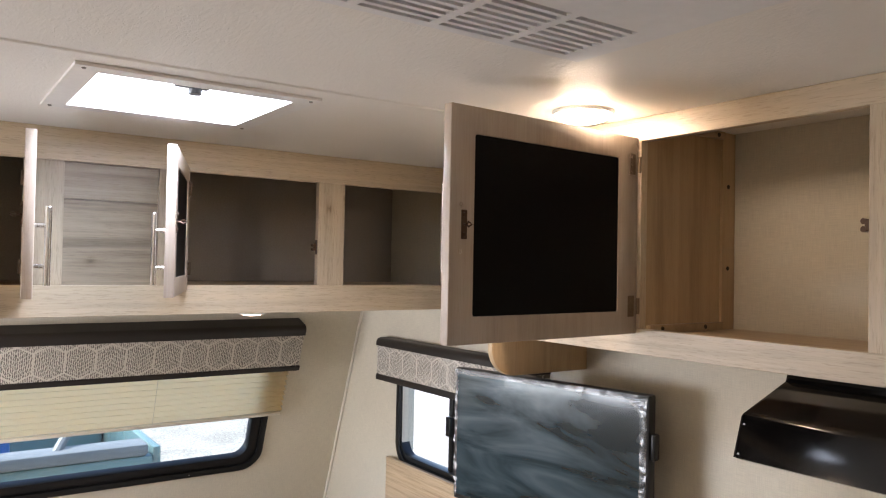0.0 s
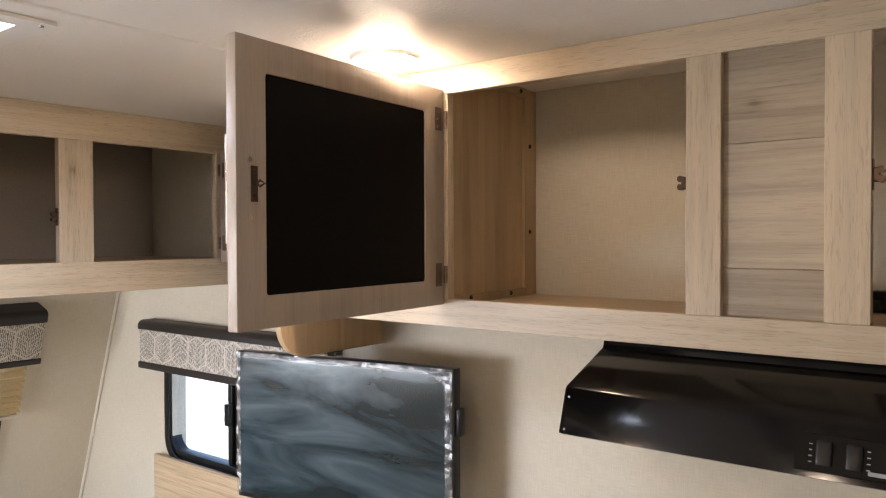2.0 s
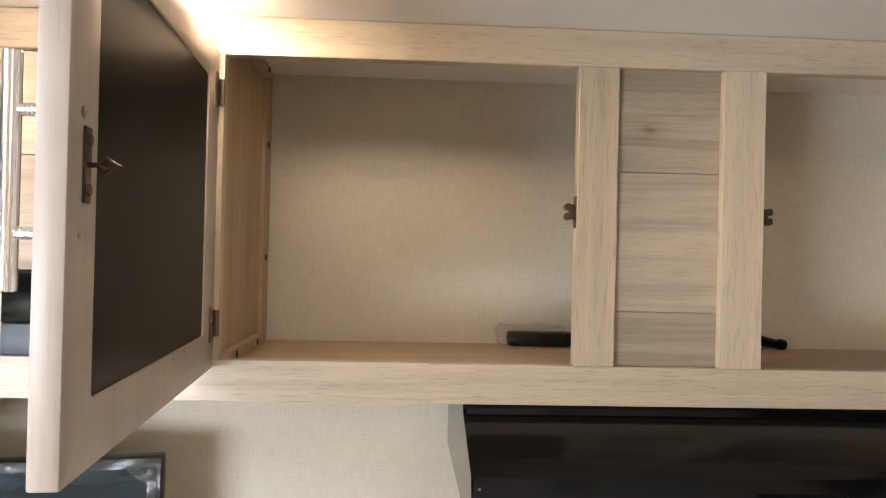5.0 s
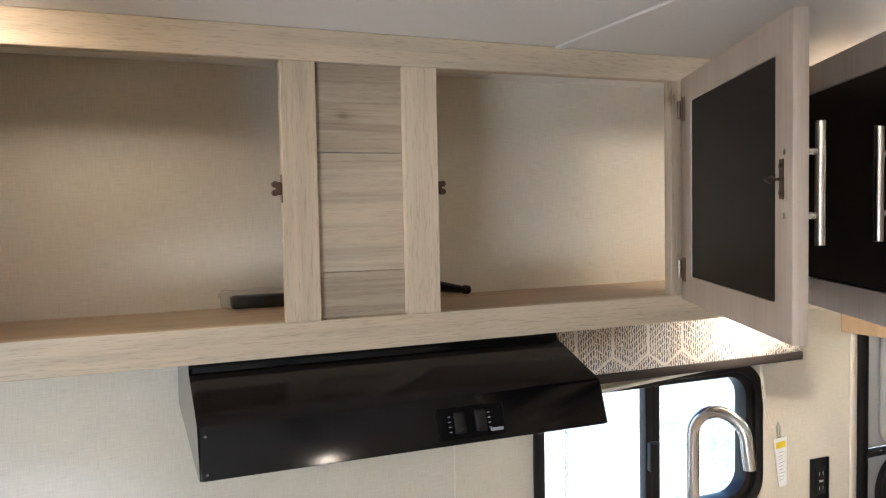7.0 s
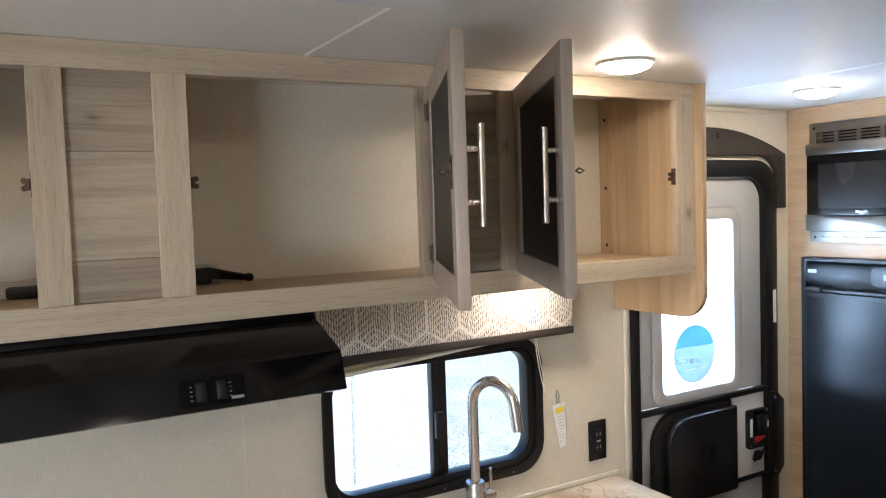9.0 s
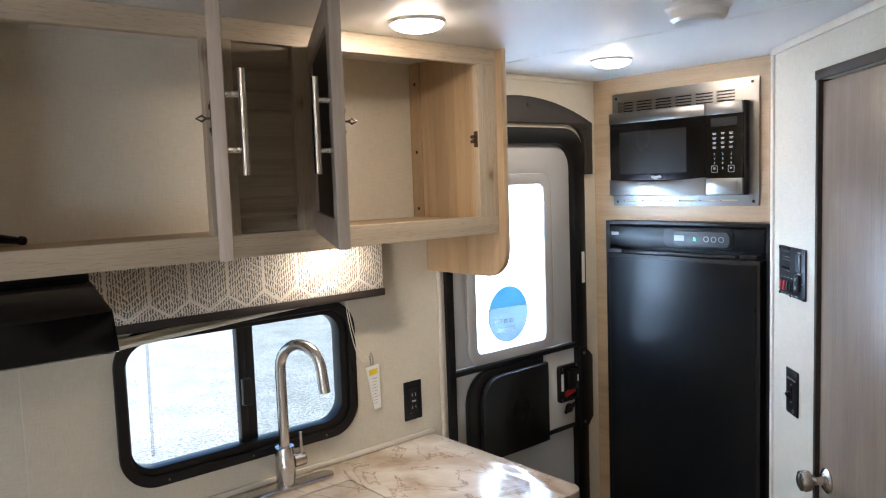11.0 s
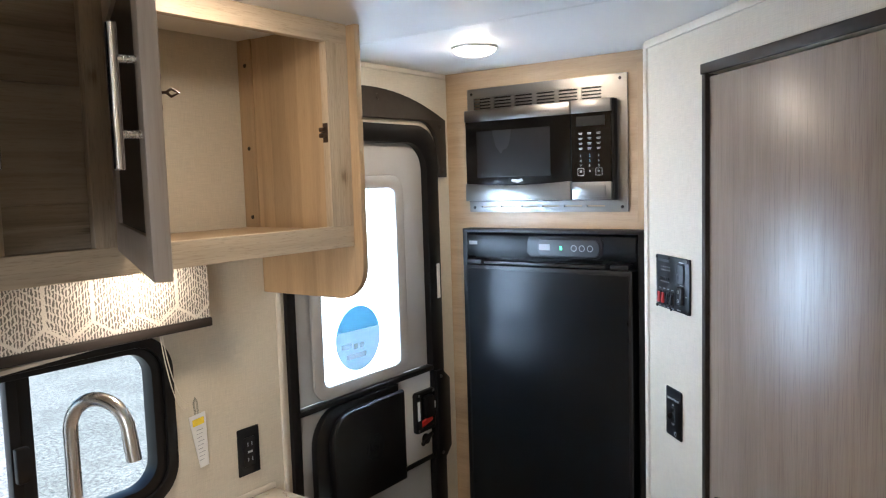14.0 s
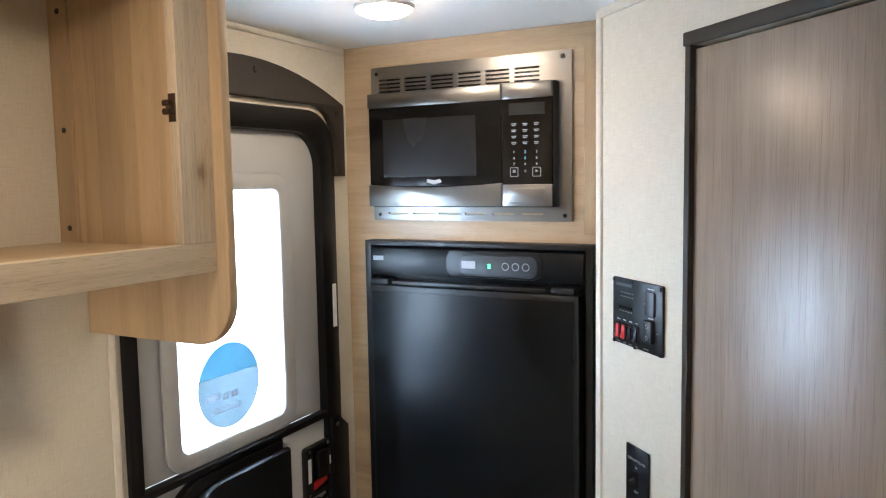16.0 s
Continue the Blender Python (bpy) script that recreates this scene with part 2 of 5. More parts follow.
LAMP = emitter("warm_lamp_diffuser", LAMP_COLOR, LAMP_STRENGTH)
LAMP_AISLE = emitter("aisle_lamp_diffuser", LAMP_COLOR, LAMP_STRENGTH * 1.25)
LAMP_UNDER = emitter("under_cabinet_lamp_diffuser", LAMP_COLOR, LAMP_STRENGTH * 2.0)
LAMP_SMALL = emitter("small_lamp_diffuser", LAMP_COLOR, LAMP_STRENGTH * 0.10)
DISPLAY_GREEN = emitter("green_display", (0.1, 0.9, 0.25, 1), 1.2)


def translucent(name, color, share=0.6):
    m, n, l, b = material(name, color, 0.5)
    t = n.new("ShaderNodeBsdfTranslucent")
    t.inputs[0].default_value = (*color, 1)
    mx = n.new("ShaderNodeMixShader")
    mx.inputs[0].default_value = share
    l.new(b.outputs[0], mx.inputs[1])
    l.new(t.outputs[0], mx.inputs[2])
    l.new(mx.outputs[0], n["Material Output"].inputs[0])
    return m


VENT_LID = translucent("translucent_vent_lid", (0.86, 0.89, 0.93), 0.7)
BLIND_CLOTH = translucent("cream_pleated_cloth", (0.98, 0.90, 0.71), 0.94)


def valance_mat(name, axis):
    """Woven valance cloth: pale hexagons filled with rows of dark upright dashes."""
    m, n, l, b = material(name, (0.3, 0.28, 0.25), 0.8)
    tc = n.new("ShaderNodeTexCoord")
    sp = n.new("ShaderNodeSeparateXYZ")
    l.new(tc.outputs["Object"], sp.inputs[0])
    u, z = sp.outputs[axis], sp.outputs[2]
    wob = math_node(n, l, "MULTIPLY", math_node(n, l, "SUBTRACT", noise_tex(n, l, coords(n, l, (120,) * 3, False), 1.0, 2.0), 0.5), 0.010)
    uu = math_node(n, l, "ADD", u, wob)
    cell = math_node(n, l, "MULTIPLY", uu, 1 / 0.091)
    f = math_node(n, l, "FRACT", cell)
    d = math_node(n, l, "ABSOLUTE", math_node(n, l, "SUBTRACT", f, 0.5))
    odd = math_node(n, l, "FRACT", math_node(n, l, "MULTIPLY", math_node(n, l, "FLOOR", cell), 0.5))
    sign = math_node(n, l, "SUBTRACT", math_node(n, l, "MULTIPLY", odd, 4.0), 1.0)
    slope = math_node(n, l, "MULTIPLY", math_node(n, l, "MULTIPLY", d, sign), 0.060)
    stroke = math_node(n, l, "FRACT", math_node(n, l, "MULTIPLY", math_node(n, l, "ADD", z, math_node(n, l, "ADD", slope, wob)), 1 / 0.0150))
    s1 = math_node(n, l, "GREATER_THAN", stroke, 0.84)
    ladder = math_node(n, l, "FRACT", math_node(n, l, "MULTIPLY", f, 15.0))
    s2 = math_node(n, l, "GREATER_THAN", ladder, 0.54)
    gen = n.new("ShaderNodeSeparateXYZ")
    l.new(tc.outputs["Generated"], gen.inputs[0])
    high = math_node(n, l, "ABSOLUTE", math_node(n, l, "SUBTRACT", gen.outputs[2], 0.5))
    over = math_node(n, l, "SUBTRACT", math_node(n, l, "ADD", high, math_node(n, l, "MULTIPLY", d, 0.38)), 0.47)
    slant = math_node(n, l, "LESS_THAN", math_node(n, l, "ABSOLUTE", over), 0.022)
    upright = math_node(n, l, "MULTIPLY", math_node(n, l, "GREATER_THAN", d, 0.466), math_node(n, l, "LESS_THAN", over, 0.0))
    line = math_node(n, l, "MAXIMUM", slant, upright)
    on = math_node(n, l, "MAXIMUM", math_node(n, l, "MAXIMUM", s1, s2), line)
    cloth = noise_tex(n, l, coords(n, l, (700, 700, 700), False), 1.0, 2.0)
    pale = ramp(n, l, cloth, [(0.3, (0.54, 0.50, 0.44)), (0.7, (0.68, 0.64, 0.57))])
    deep = ramp(n, l, cloth, [(0.3, (0.10, 0.091, 0.080)), (0.7, (0.17, 0.155, 0.137))])
    l.new(mix(n, l, on, deep, pale), b.inputs["Base Color"])
    bump(n, l, b, on, 0.4, 0.0008)
    return m


VALANCE_X = valance_mat("valance_cloth_x", 0)


def counter_mat():
    m, n, l, b = material("marble_laminate", (0.5, 0.43, 0.35), 0.16)
    v = coords(n, l, (3.2, 3.2, 3.2), False)
    cloud = noise_tex(n, l, v, 1.0, 6.0, 0.6, 1.2)
    base = ramp(n, l, cloud, [(0.3, (0.27, 0.20, 0.14)), (0.47, (0.45, 0.37, 0.285)), (0.68, (0.60, 0.54, 0.465))])
    vein = noise_tex(n, l, coords(n, l, (4.2, 3.1, 4.0), False), 1.0, 5.0, 0.55, 2.2)
    thin = math_node(n, l, "ABSOLUTE", math_node(n, l, "SUBTRACT", vein, 0.5))
    mask = ramp(n, l, thin, [(0.0, (0.75,) * 3), (0.016, (0.0,) * 3)])
    c = mix(n, l, mask, base, (0.23, 0.15, 0.10))
    l.new(c, b.inputs["Base Color"])
    l.new(ramp(n, l, cloud, [(0.3, (0.12,) * 3), (0.7, (0.2,) * 3)]), b.inputs["Roughness"])
    return m


COUNTER = counter_mat()


def gravel_mat():
    m, n, l, b = material("pale_gravel", (0.4, 0.38, 0.35), 0.9)
    fine = noise_tex(n, l, coords(n, l, (28,) * 3, False), 1.0, 6.0, 0.7)
    broad = noise_tex(n, l, coords(n, l, (2.2,) * 3, False), 1.0, 7.0, 0.65)
    c = ramp(n, l, fine, [(0.36, (0.11, 0.11, 0.105)), (0.5, (0.29, 0.28, 0.26)), (0.62, (0.45, 0.435, 0.41))])
    c = mix(n, l, 1.0, c, ramp(n, l, broad, [(0.38, (0.76, 0.77, 0.75)), (0.56, (1, 1, 1))]), "MULTIPLY")
    l.new(c, b.inputs["Base Color"])
    bump(n, l, b, fine, 0.6, 0.02)
    return m


GRAVEL = gravel_mat()


def screen_mat():
    """Glossy dark screen under loosely stuck clear film, blurred room reflections painted as pale clouds."""
    m, n, l, b = material("filmed_tv_screen", (0.03, 0.035, 0.04), 0.12)
    sm = noise_tex(n, l, coords(n, l, (2.5, 2.5, 11), False), 1.0, 4.0, 0.55, 0.9)
    # the reflected room's bluish haze is put into the base colour
    l.new(ramp(n, l, sm, [(0.38, (0.008, 0.017, 0.022)), (0.56, (0.030, 0.052, 0.065)), (0.74, (0.060, 0.090, 0.105))]), b.inputs["Base Color"])
    l.new(ramp(n, l, sm, [(0.3, (0.10,) * 3), (0.7, (0.24,) * 3)]), b.inputs["Roughness"])
    b.inputs["Coat Weight"].default_value = 0.3
    bump(n, l, b, sm, 0.08, 0.002)
    return m


SCREEN = screen_mat()


# ---------------------------------------------------------------- mesh helpers
def boxes(*specs, bevel=0.0, seg=2):
    """One bmesh of boxes (x0, x1, y0, y1, z0, z1), each with rounded edges."""
    bm = bmesh.new()
    for x0, x1, y0, y1, z0, z1 in specs:
        made = bmesh.ops.create_cube(bm, size=1.0)["verts"]
        for v in made:
            v.co = Vector((x0 + (v.co.x + 0.5) * (x1 - x0), y0 + (v.co.y + 0.5) * (y1 - y0), z0 + (v.co.z + 0.5) * (z1 - z0)))
        if bevel:
            edges = list({e for v in made for e in v.link_edges})
            bmesh.ops.bevel(bm, geom=edges, offset=bevel, segments=seg, affect="EDGES", profile=0.5)
    return bm


def prism(outline, y0, y1, holes=(), bevel=0.0):
    """An outline in x and z drawn out from y0 to y1; holes are outlines too."""
    bm = bmesh.new()

    def ring(points):
        vs = [bm.verts.new((x, y0, z)) for x, z in points]
        return [bm.edges.new((vs[i], vs[(i + 1) % len(vs)])) for i in range(len(vs))]

    edges = ring(outline)
    for h in holes:
        edges += ring(h)
    if holes:
        faces = [g for g in bmesh.ops.triangle_fill(bm, use_beauty=True, use_dissolve=False, edges=edges)["geom"] if isinstance(g, bmesh.types.BMFace)]
    else:
        faces = [bm.faces.new([v for v in bm.verts])]
    ext = bmesh.ops.extrude_face_region(bm, geom=faces)["geom"]
    for g in ext:
        if isinstance(g, bmesh.types.BMVert):
            g.co.y = y1
    bmesh.ops.recalc_face_normals(bm, faces=bm.faces[:])
    if bevel:
        sharp = [e for e in bm.edges if len(e.link_faces) == 2 and e.calc_face_angle(0) > 1.0 and abs(e.verts[0].co.y - e.verts[1].co.y) < 1e-6]
        bmesh.ops.bevel(bm, geom=sharp, offset=bevel, segments=2, affect="EDGES", profile=0.5)
    return bm


def rounded(x0, x1, z0, z1, r, n=7, corners=(1, 1, 1, 1)):
    """A rectangle's outline in x and z with rounded corners: lower left, lower right, upper right, upper left."""
    pts = []
    for (cx, cz, a), on in zip(((x0, z0, 180), (x1, z0, 270), (x1, z1, 0), (x0, z1, 90)), corners):
        if not on:
            pts.append((cx, cz))
            continue
        mx, mz = cx + (r if cx == x0 else -r), cz + (r if cz == z0 else -r)
        for i in range(n + 1):
            t = radians(a + 90 * i / n)
            pts.append((mx + r * math.cos(t), mz + r * math.sin(t)))
    return pts


def lathe(profile, n=24, m=None):
    """A profile of (radius, height) turned round z."""
    bm = bmesh.new()
    rings = []
    for r, h in profile:
        rings.append([bm.verts.new((r * math.cos(2 * math.pi * i / n), r * math.sin(2 * math.pi * i / n), h)) for i in range(n)] if r > 1e-6 else [bm.verts.new((0, 0, h))])
    for a, b in zip(rings, rings[1:]):
        for i in range(n):
            j = (i + 1) % n
            q = [a[i % len(a)], a[j % len(a)], b[j % len(b)], b[i % len(b)]]
            q = list(dict.fromkeys(q))
            if len(q) > 2:
                bm.faces.new(q)
    bmesh.ops.recalc_face_normals(bm, faces=bm.faces[:])
    if m is not None:
        bm.transform(m)
    return bm


def tube(points, r, n=12, caps=True):
    """A round bar along points; r is one radius or one for each point."""
    bm = bmesh.new()
    pts = [Vector(p) for p in points]
    rad = [r] * len(pts) if isinstance(r, (int, float)) else r
    rings, side = [], None
    for i, p in enumerate(pts):
        d = (pts[min(i + 1, len(pts) - 1)] - pts[max(i - 1, 0)]).normalized()
        if side is None:
            side = d.orthogonal().normalized()
        side = (side - d * side.dot(d)).normalized()
        up = d.cross(side)
        rings.append([bm.verts.new(p + (side * math.cos(2 * math.pi * k / n) + up * math.sin(2 * math.pi * k / n)) * rad[i]) for k in range(n)])
    for a, b in zip(rings, rings[1:]):
        for k in range(n):
            bm.faces.new((a[k], a[(k + 1) % n], b[(k + 1) % n], b[k]))
    if caps:
        bm.faces.new(rings[0][::-1])
        bm.faces.new(rings[-1])
    bmesh.ops.recalc_face_normals(bm, faces=bm.faces[:])
    return bm


def joined(*bms):
    out = bmesh.new()
    for b in bms:
        me = bpy.data.meshes.new("tmp")
        b.to_mesh(me)
        out.from_mesh(me)
        bpy.data.meshes.remove(me)
        b.free()
    return out


def moved(bm, m):
    bm.transform(m)
    return bm


def mesh_of(name, bm, mat):
    me = bpy.data.meshes.new(name)
    bm.to_mesh(me)
    bm.free()
    me.materials.append(mat)
    for p in me.polygons:
        p.use_smooth = True
    me.set_sharp_from_angle(angle=radians(32))
    return me


BASES = {}


def thing(name, base, label, category, frame_m=None, group="", kind=""):
    """An empty at the thing's base; its parts are given in the coordinates of frame_m."""
    ob = new(name)
    f = frame_m if frame_m is not None else Matrix.Identity(4)
    ob.matrix_world = f @ Matrix.Translation(base)
    BASES[ob.name] = Vector(base)
    ob.empty_display_size = 0.05
    return tagged(ob, label, category, group, kind)


def part(name, bm, mat, parent, label="", m=None):
    """Links a bmesh as one mesh under a thing or a part."""
    ob = new(name, mesh_of(name, bm, mat))
    ob.parent = parent
    if parent.name in BASES:
        ob.matrix_parent_inverse = Matrix.Translation(-BASES[parent.name])
    if m is not None:
        ob.matrix_basis = m
    return tagged(ob, label)


def solid(name, bm, mat, label, category, kind="", group="", m=None):
    """A thing made of one mesh."""
    ob = new(name, mesh_of(name, bm, mat))
    if m is not None:
        ob.matrix_world = m
    return tagged(ob, label, category, group, kind)


def pierced(x0, x1, z0, z1, holes, y0, y1, flat=False):
    """A slab with rectangular holes (x0, x1, z0, z1); flat lays it down, with z as y."""
    xs = sorted({x0, x1, *(v for h in holes for v in h[:2])})
    zs = sorted({z0, z1, *(v for h in holes for v in h[2:])})
    bm = bmesh.new()
    verts = {}

    def vert(x, y, z):
        k = (round(x, 5), round(y, 5), round(z, 5))
        if k not in verts:
            verts[k] = bm.verts.new((x, z, y) if flat else (x, y, z))
        return verts[k]

    def filled(i, j):
        if i < 0 or j < 0 or i >= len(xs) - 1 or j >= len(zs) - 1:
            return False
        cx, cz = (xs[i] + xs[i + 1]) / 2, (zs[j] + zs[j + 1]) / 2
        return not any(h[0] < cx < h[1] and h[2] < cz < h[3] for h in holes)

    for i in range(len(xs) - 1):
        for j in range(len(zs) - 1):
            if not filled(i, j):
                continue
            a, b, c, d = xs[i], xs[i + 1], zs[j], zs[j + 1]
            bm.faces.new([vert(*p) for p in ((a, y0, c), (b, y0, c), (b, y0, d), (a, y0, d))])
            bm.faces.new([vert(*p) for p in ((a, y1, d), (b, y1, d), (b, y1, c), (a, y1, c))])
            for di, dj, p, q in ((-1, 0, (a, c), (a, d)), (1, 0, (b, d), (b, c)), (0, -1, (b, c), (a, c)), (0, 1, (a, d), (b, d))):
                if not filled(i + di, j + dj):
                    bm.faces.new([vert(p[0], y0, p[1]), vert(q[0], y0, q[1]), vert(q[0], y1, q[1]), vert(p[0], y1, p[1])])
    bmesh.ops.recalc_face_normals(bm, faces=bm.faces[:])
    return bm


def words(text, size, mat, parent, m, name="lettering"):
    """Flat letters, a hair thick, as one mesh."""
    cu = bpy.data.curves.new("tmp", "FONT")
    cu.body, cu.size, cu.extrude, cu.align_x, cu.align_y = text, size, 0.0003, "CENTER", "CENTER"
    cu.resolution_u = 2
    tmp = new("tmp", cu)
    dg = bpy.context.evaluated_depsgraph_get()
    me = bpy.data.meshes.new_from_object(tmp.evaluated_get(dg))
    bpy.data.objects.remove(tmp)
    me.materials.clear()
    me.materials.append(mat)
    me.transform(Matrix.Rotation(radians(90), 4, "X"))
    me.transform(m)
    ob = new(name, me)
    ob.parent = parent
    if parent.name in BASES:
        ob.matrix_parent_inverse = Matrix.Translation(-BASES[parent.name])
    return ob


# ---------------------------------------------------------------- plan
CEIL = 2.0
BACK = -2.40          # the wall across the aisle
REAR = 3.30
FACE = -0.308         # front of the kitchen overhead cabinet
LEAN = math.atan2(0.293, 0.805)
fw_up = Vector((math.sin(LEAN), 0, math.cos(LEAN)))
fw_x = Vector((0, 1, 0))
fw_y = fw_up.cross(fw_x)
FRONT = Matrix.Translation((-2.135, 0, 1.483)) @ Matrix((fw_x, fw_y, fw_up)).transposed().to_4x4()
ad = Vector((-0.697, -0.717, 0)).normalized()
ay = Vector((0, 0, 1)).cross(ad)
ANGLED = Matrix.Translation((2.154, -0.711, 0)) @ Matrix((ad, ay, Vector((0, 0, 1)))).transposed().to_4x4()
UNIT_X = 2.265
UNIT = Matrix.Translation((UNIT_X, 0, 0)) @ Matrix(((0, 1, 0), (-1, 0, 0), (0, 0, 1))).to_4x4()

# ---------------------------------------------------------------- setting
SINK_WIN = (0.570, 1.204, 0.989, 1.360)
SIDE_WIN = (-1.838, -1.215, 0.955, 1.372)
DOOR = (1.535, 2.194, 0.03, 1.832)


def inset(r, d):
    return (r[0] + d, r[1] - d, r[2] + d, r[3] - d)


WT = 0.05
solid("wall_kitchen", pierced(-2.75, 2.30, 0.0, CEIL, [inset(SINK_WIN, 0.03), inset(SIDE_WIN, 0.03), inset(DOOR, 0.02)], 0.0, WT), LINEN,
      "cream linen-print wallpapered kitchen wall with window and entry door", "wall", "structure")
FRONT_WIN = (-2.02, -0.334, -0.65, -0.10)
solid("wall_front", pierced(BACK, 0.0, -1.6, 0.56, [inset(FRONT_WIN, 0.03)], 0.0, WT), LINEN,
      "cream linen-print front wall leaning outward below the cabinets", "wall", "structure", m=FRONT)
BACK_WIN = (-2.25, -1.15, 0.95, 1.45)
solid("wall_back", pierced(-2.75, REAR, 0.0, CEIL, [BACK_WIN], BACK - WT, BACK), LINEN, "cream linen-print wall across the aisle", "wall", "structure")
solid("wall_rear", boxes((REAR, REAR + WT, BACK, 0.05, 0, CEIL)), LINEN, "plain cream rear wall closing the trailer", "wall", "structure")
solid("wall_bathroom", pierced(0.0, 1.02, 0.0, CEIL, [(0.296, 0.915, 0.0, 1.874)], 0.0, 0.035), LINEN,
      "pale linen-print angled bathroom wall beside the fridge", "wall", "structure", m=ANGLED)
end = ANGLED @ Vector((1.02, 0, 0))
solid("wall_bathroom_side", boxes((end.x, end.x + 0.035, BACK, end.y, 0, CEIL)), LINEN, "plain linen-print bathroom side wall", "wall", "structure")
solid("floor", boxes((-2.75, REAR, BACK, 0.0, -0.05, 0.0)), FLOOR_MAT, "brown wood-look vinyl plank trailer floor", "floor", "structure")
VENT = (-1.055, -0.745, -1.262, -0.925)
solid("ceiling", pierced(-2.75, REAR, BACK, 0.05, [(VENT[0] - 0.006, VENT[1] + 0.006, VENT[2] - 0.006, VENT[3] + 0.006)], CEIL, CEIL + 0.05, flat=True), CEILING, "off-white embossed vinyl ceiling", "ceiling", "structure")
for x in (-0.652, 0.463, 1.672):
    y1 = -0.312 if x < 0.0 else -0.02
    solid("ceiling_trim", prism([(x - 0.012, CEIL - 0.0005), (x - 0.008, CEIL - 0.003), (x + 0.008, CEIL - 0.003), (x + 0.012, CEIL - 0.0005)], BACK + 0.02, y1), CEILING,
          "thin off-white strip covering a ceiling panel seam", "trim", "structure")
# corner beads
solid("corner_trim", boxes((-0.012, 0.008, -0.006, 0.010, 0, 1.995), bevel=0.003), CREAM_TRIM, "slim cream corner bead beside the fridge", "trim", "structure", m=ANGLED)
solid("door_side_trim", boxes((1.507, 1.521, -0.006, 0.0, 0.03, 1.40), bevel=0.002), CREAM_TRIM, "slim cream strip between counter and entry door", "trim", "structure")
p0, p1 = FRONT @ Vector((0, 0, -1.5)), FRONT @ Vector((0, 0, 0.5))
solid("corner_bead", tube([p0 + Vector((0.004, -0.004, 0)), p1 + Vector((0.004, -0.004, 0))], 0.006), CREAM_TRIM, "slim cream bead in the leaning front corner", "trim", "structure")
# ceiling edge trim over the angled wall and door wall
solid("crown_trim", boxes((0.0, 1.02, -0.008, 0.0, 1.978, 1.998), bevel=0.002), CREAM_TRIM, "thin cream strip where angled wall meets ceiling", "trim", "structure", m=ANGLED)
solid("crown_trim_door", boxes((1.51, 2.255, -0.008, 0.0, 1.984, 1.998), bevel=0.002), CREAM_TRIM, "thin cream strip above the entry door", "trim", "structure")

solid("wall_seam", boxes((0.388, 0.3905, -0.0012, 0.0, 0.93, 1.40)), CREAM_TRIM, "fine seam between two wallpaper panels", "trim", "structure")

# added fill daylight, set in the unseen window assumed across the aisle
day = new("aisle_fill_daylight", bpy.data.lights.new("aisle_fill_daylight", "AREA"))
day.data.shape, day.data.size, day.data.size_y = "RECTANGLE", 1.05, 0.46
day.data.energy, day.data.color = 8.8, (0.96, 0.96, 0.95)
day.matrix_world = look((-1.70, BACK - 0.03, 1.20), (-1.70, 0.0, 1.10))

glow = new("door_window_daylight", bpy.data.lights.new("door_window_daylight", "AREA"))
glow.data.shape, glow.data.size, glow.data.size_y = "RECTANGLE", 0.30, 0.52
glow.data.energy, glow.data.color = 4.2, (0.70, 0.86, 1.0)
glow.matrix_world = look((1.836, 0.060, 1.38), (1.836, -1.0, 1.38))

# outside
solid("ground", boxes((-400, 400, -400, 400, -0.80, -0.75)), GRAVEL, "pale sunlit gravel lot", "ground", "structure")


# ---------------------------------------------------------------- kinds of thing
def bar_handle(parent, x, z, out, length=0.140, gap=0.076):
    """Round bar pull on two posts, standing out along y by out (negative: towards the viewer)."""
    post = [tube([(x, 0 if out < 0 else 0.0, z + s * gap / 2), (x, out, z + s * gap / 2)], 0.0042, 10) for s in (-1, 1)]
    bar = tube([(x, out, z - length / 2), (x, out, z - length / 2 + 0.001), (x, out, z + length / 2 - 0.001), (x, out, z + length / 2)], [0.0052, 0.006, 0.006, 0.0052], 14)
    return part("handle", joined(bar, *post), STEEL_Z, parent, "brushed steel bar handle")


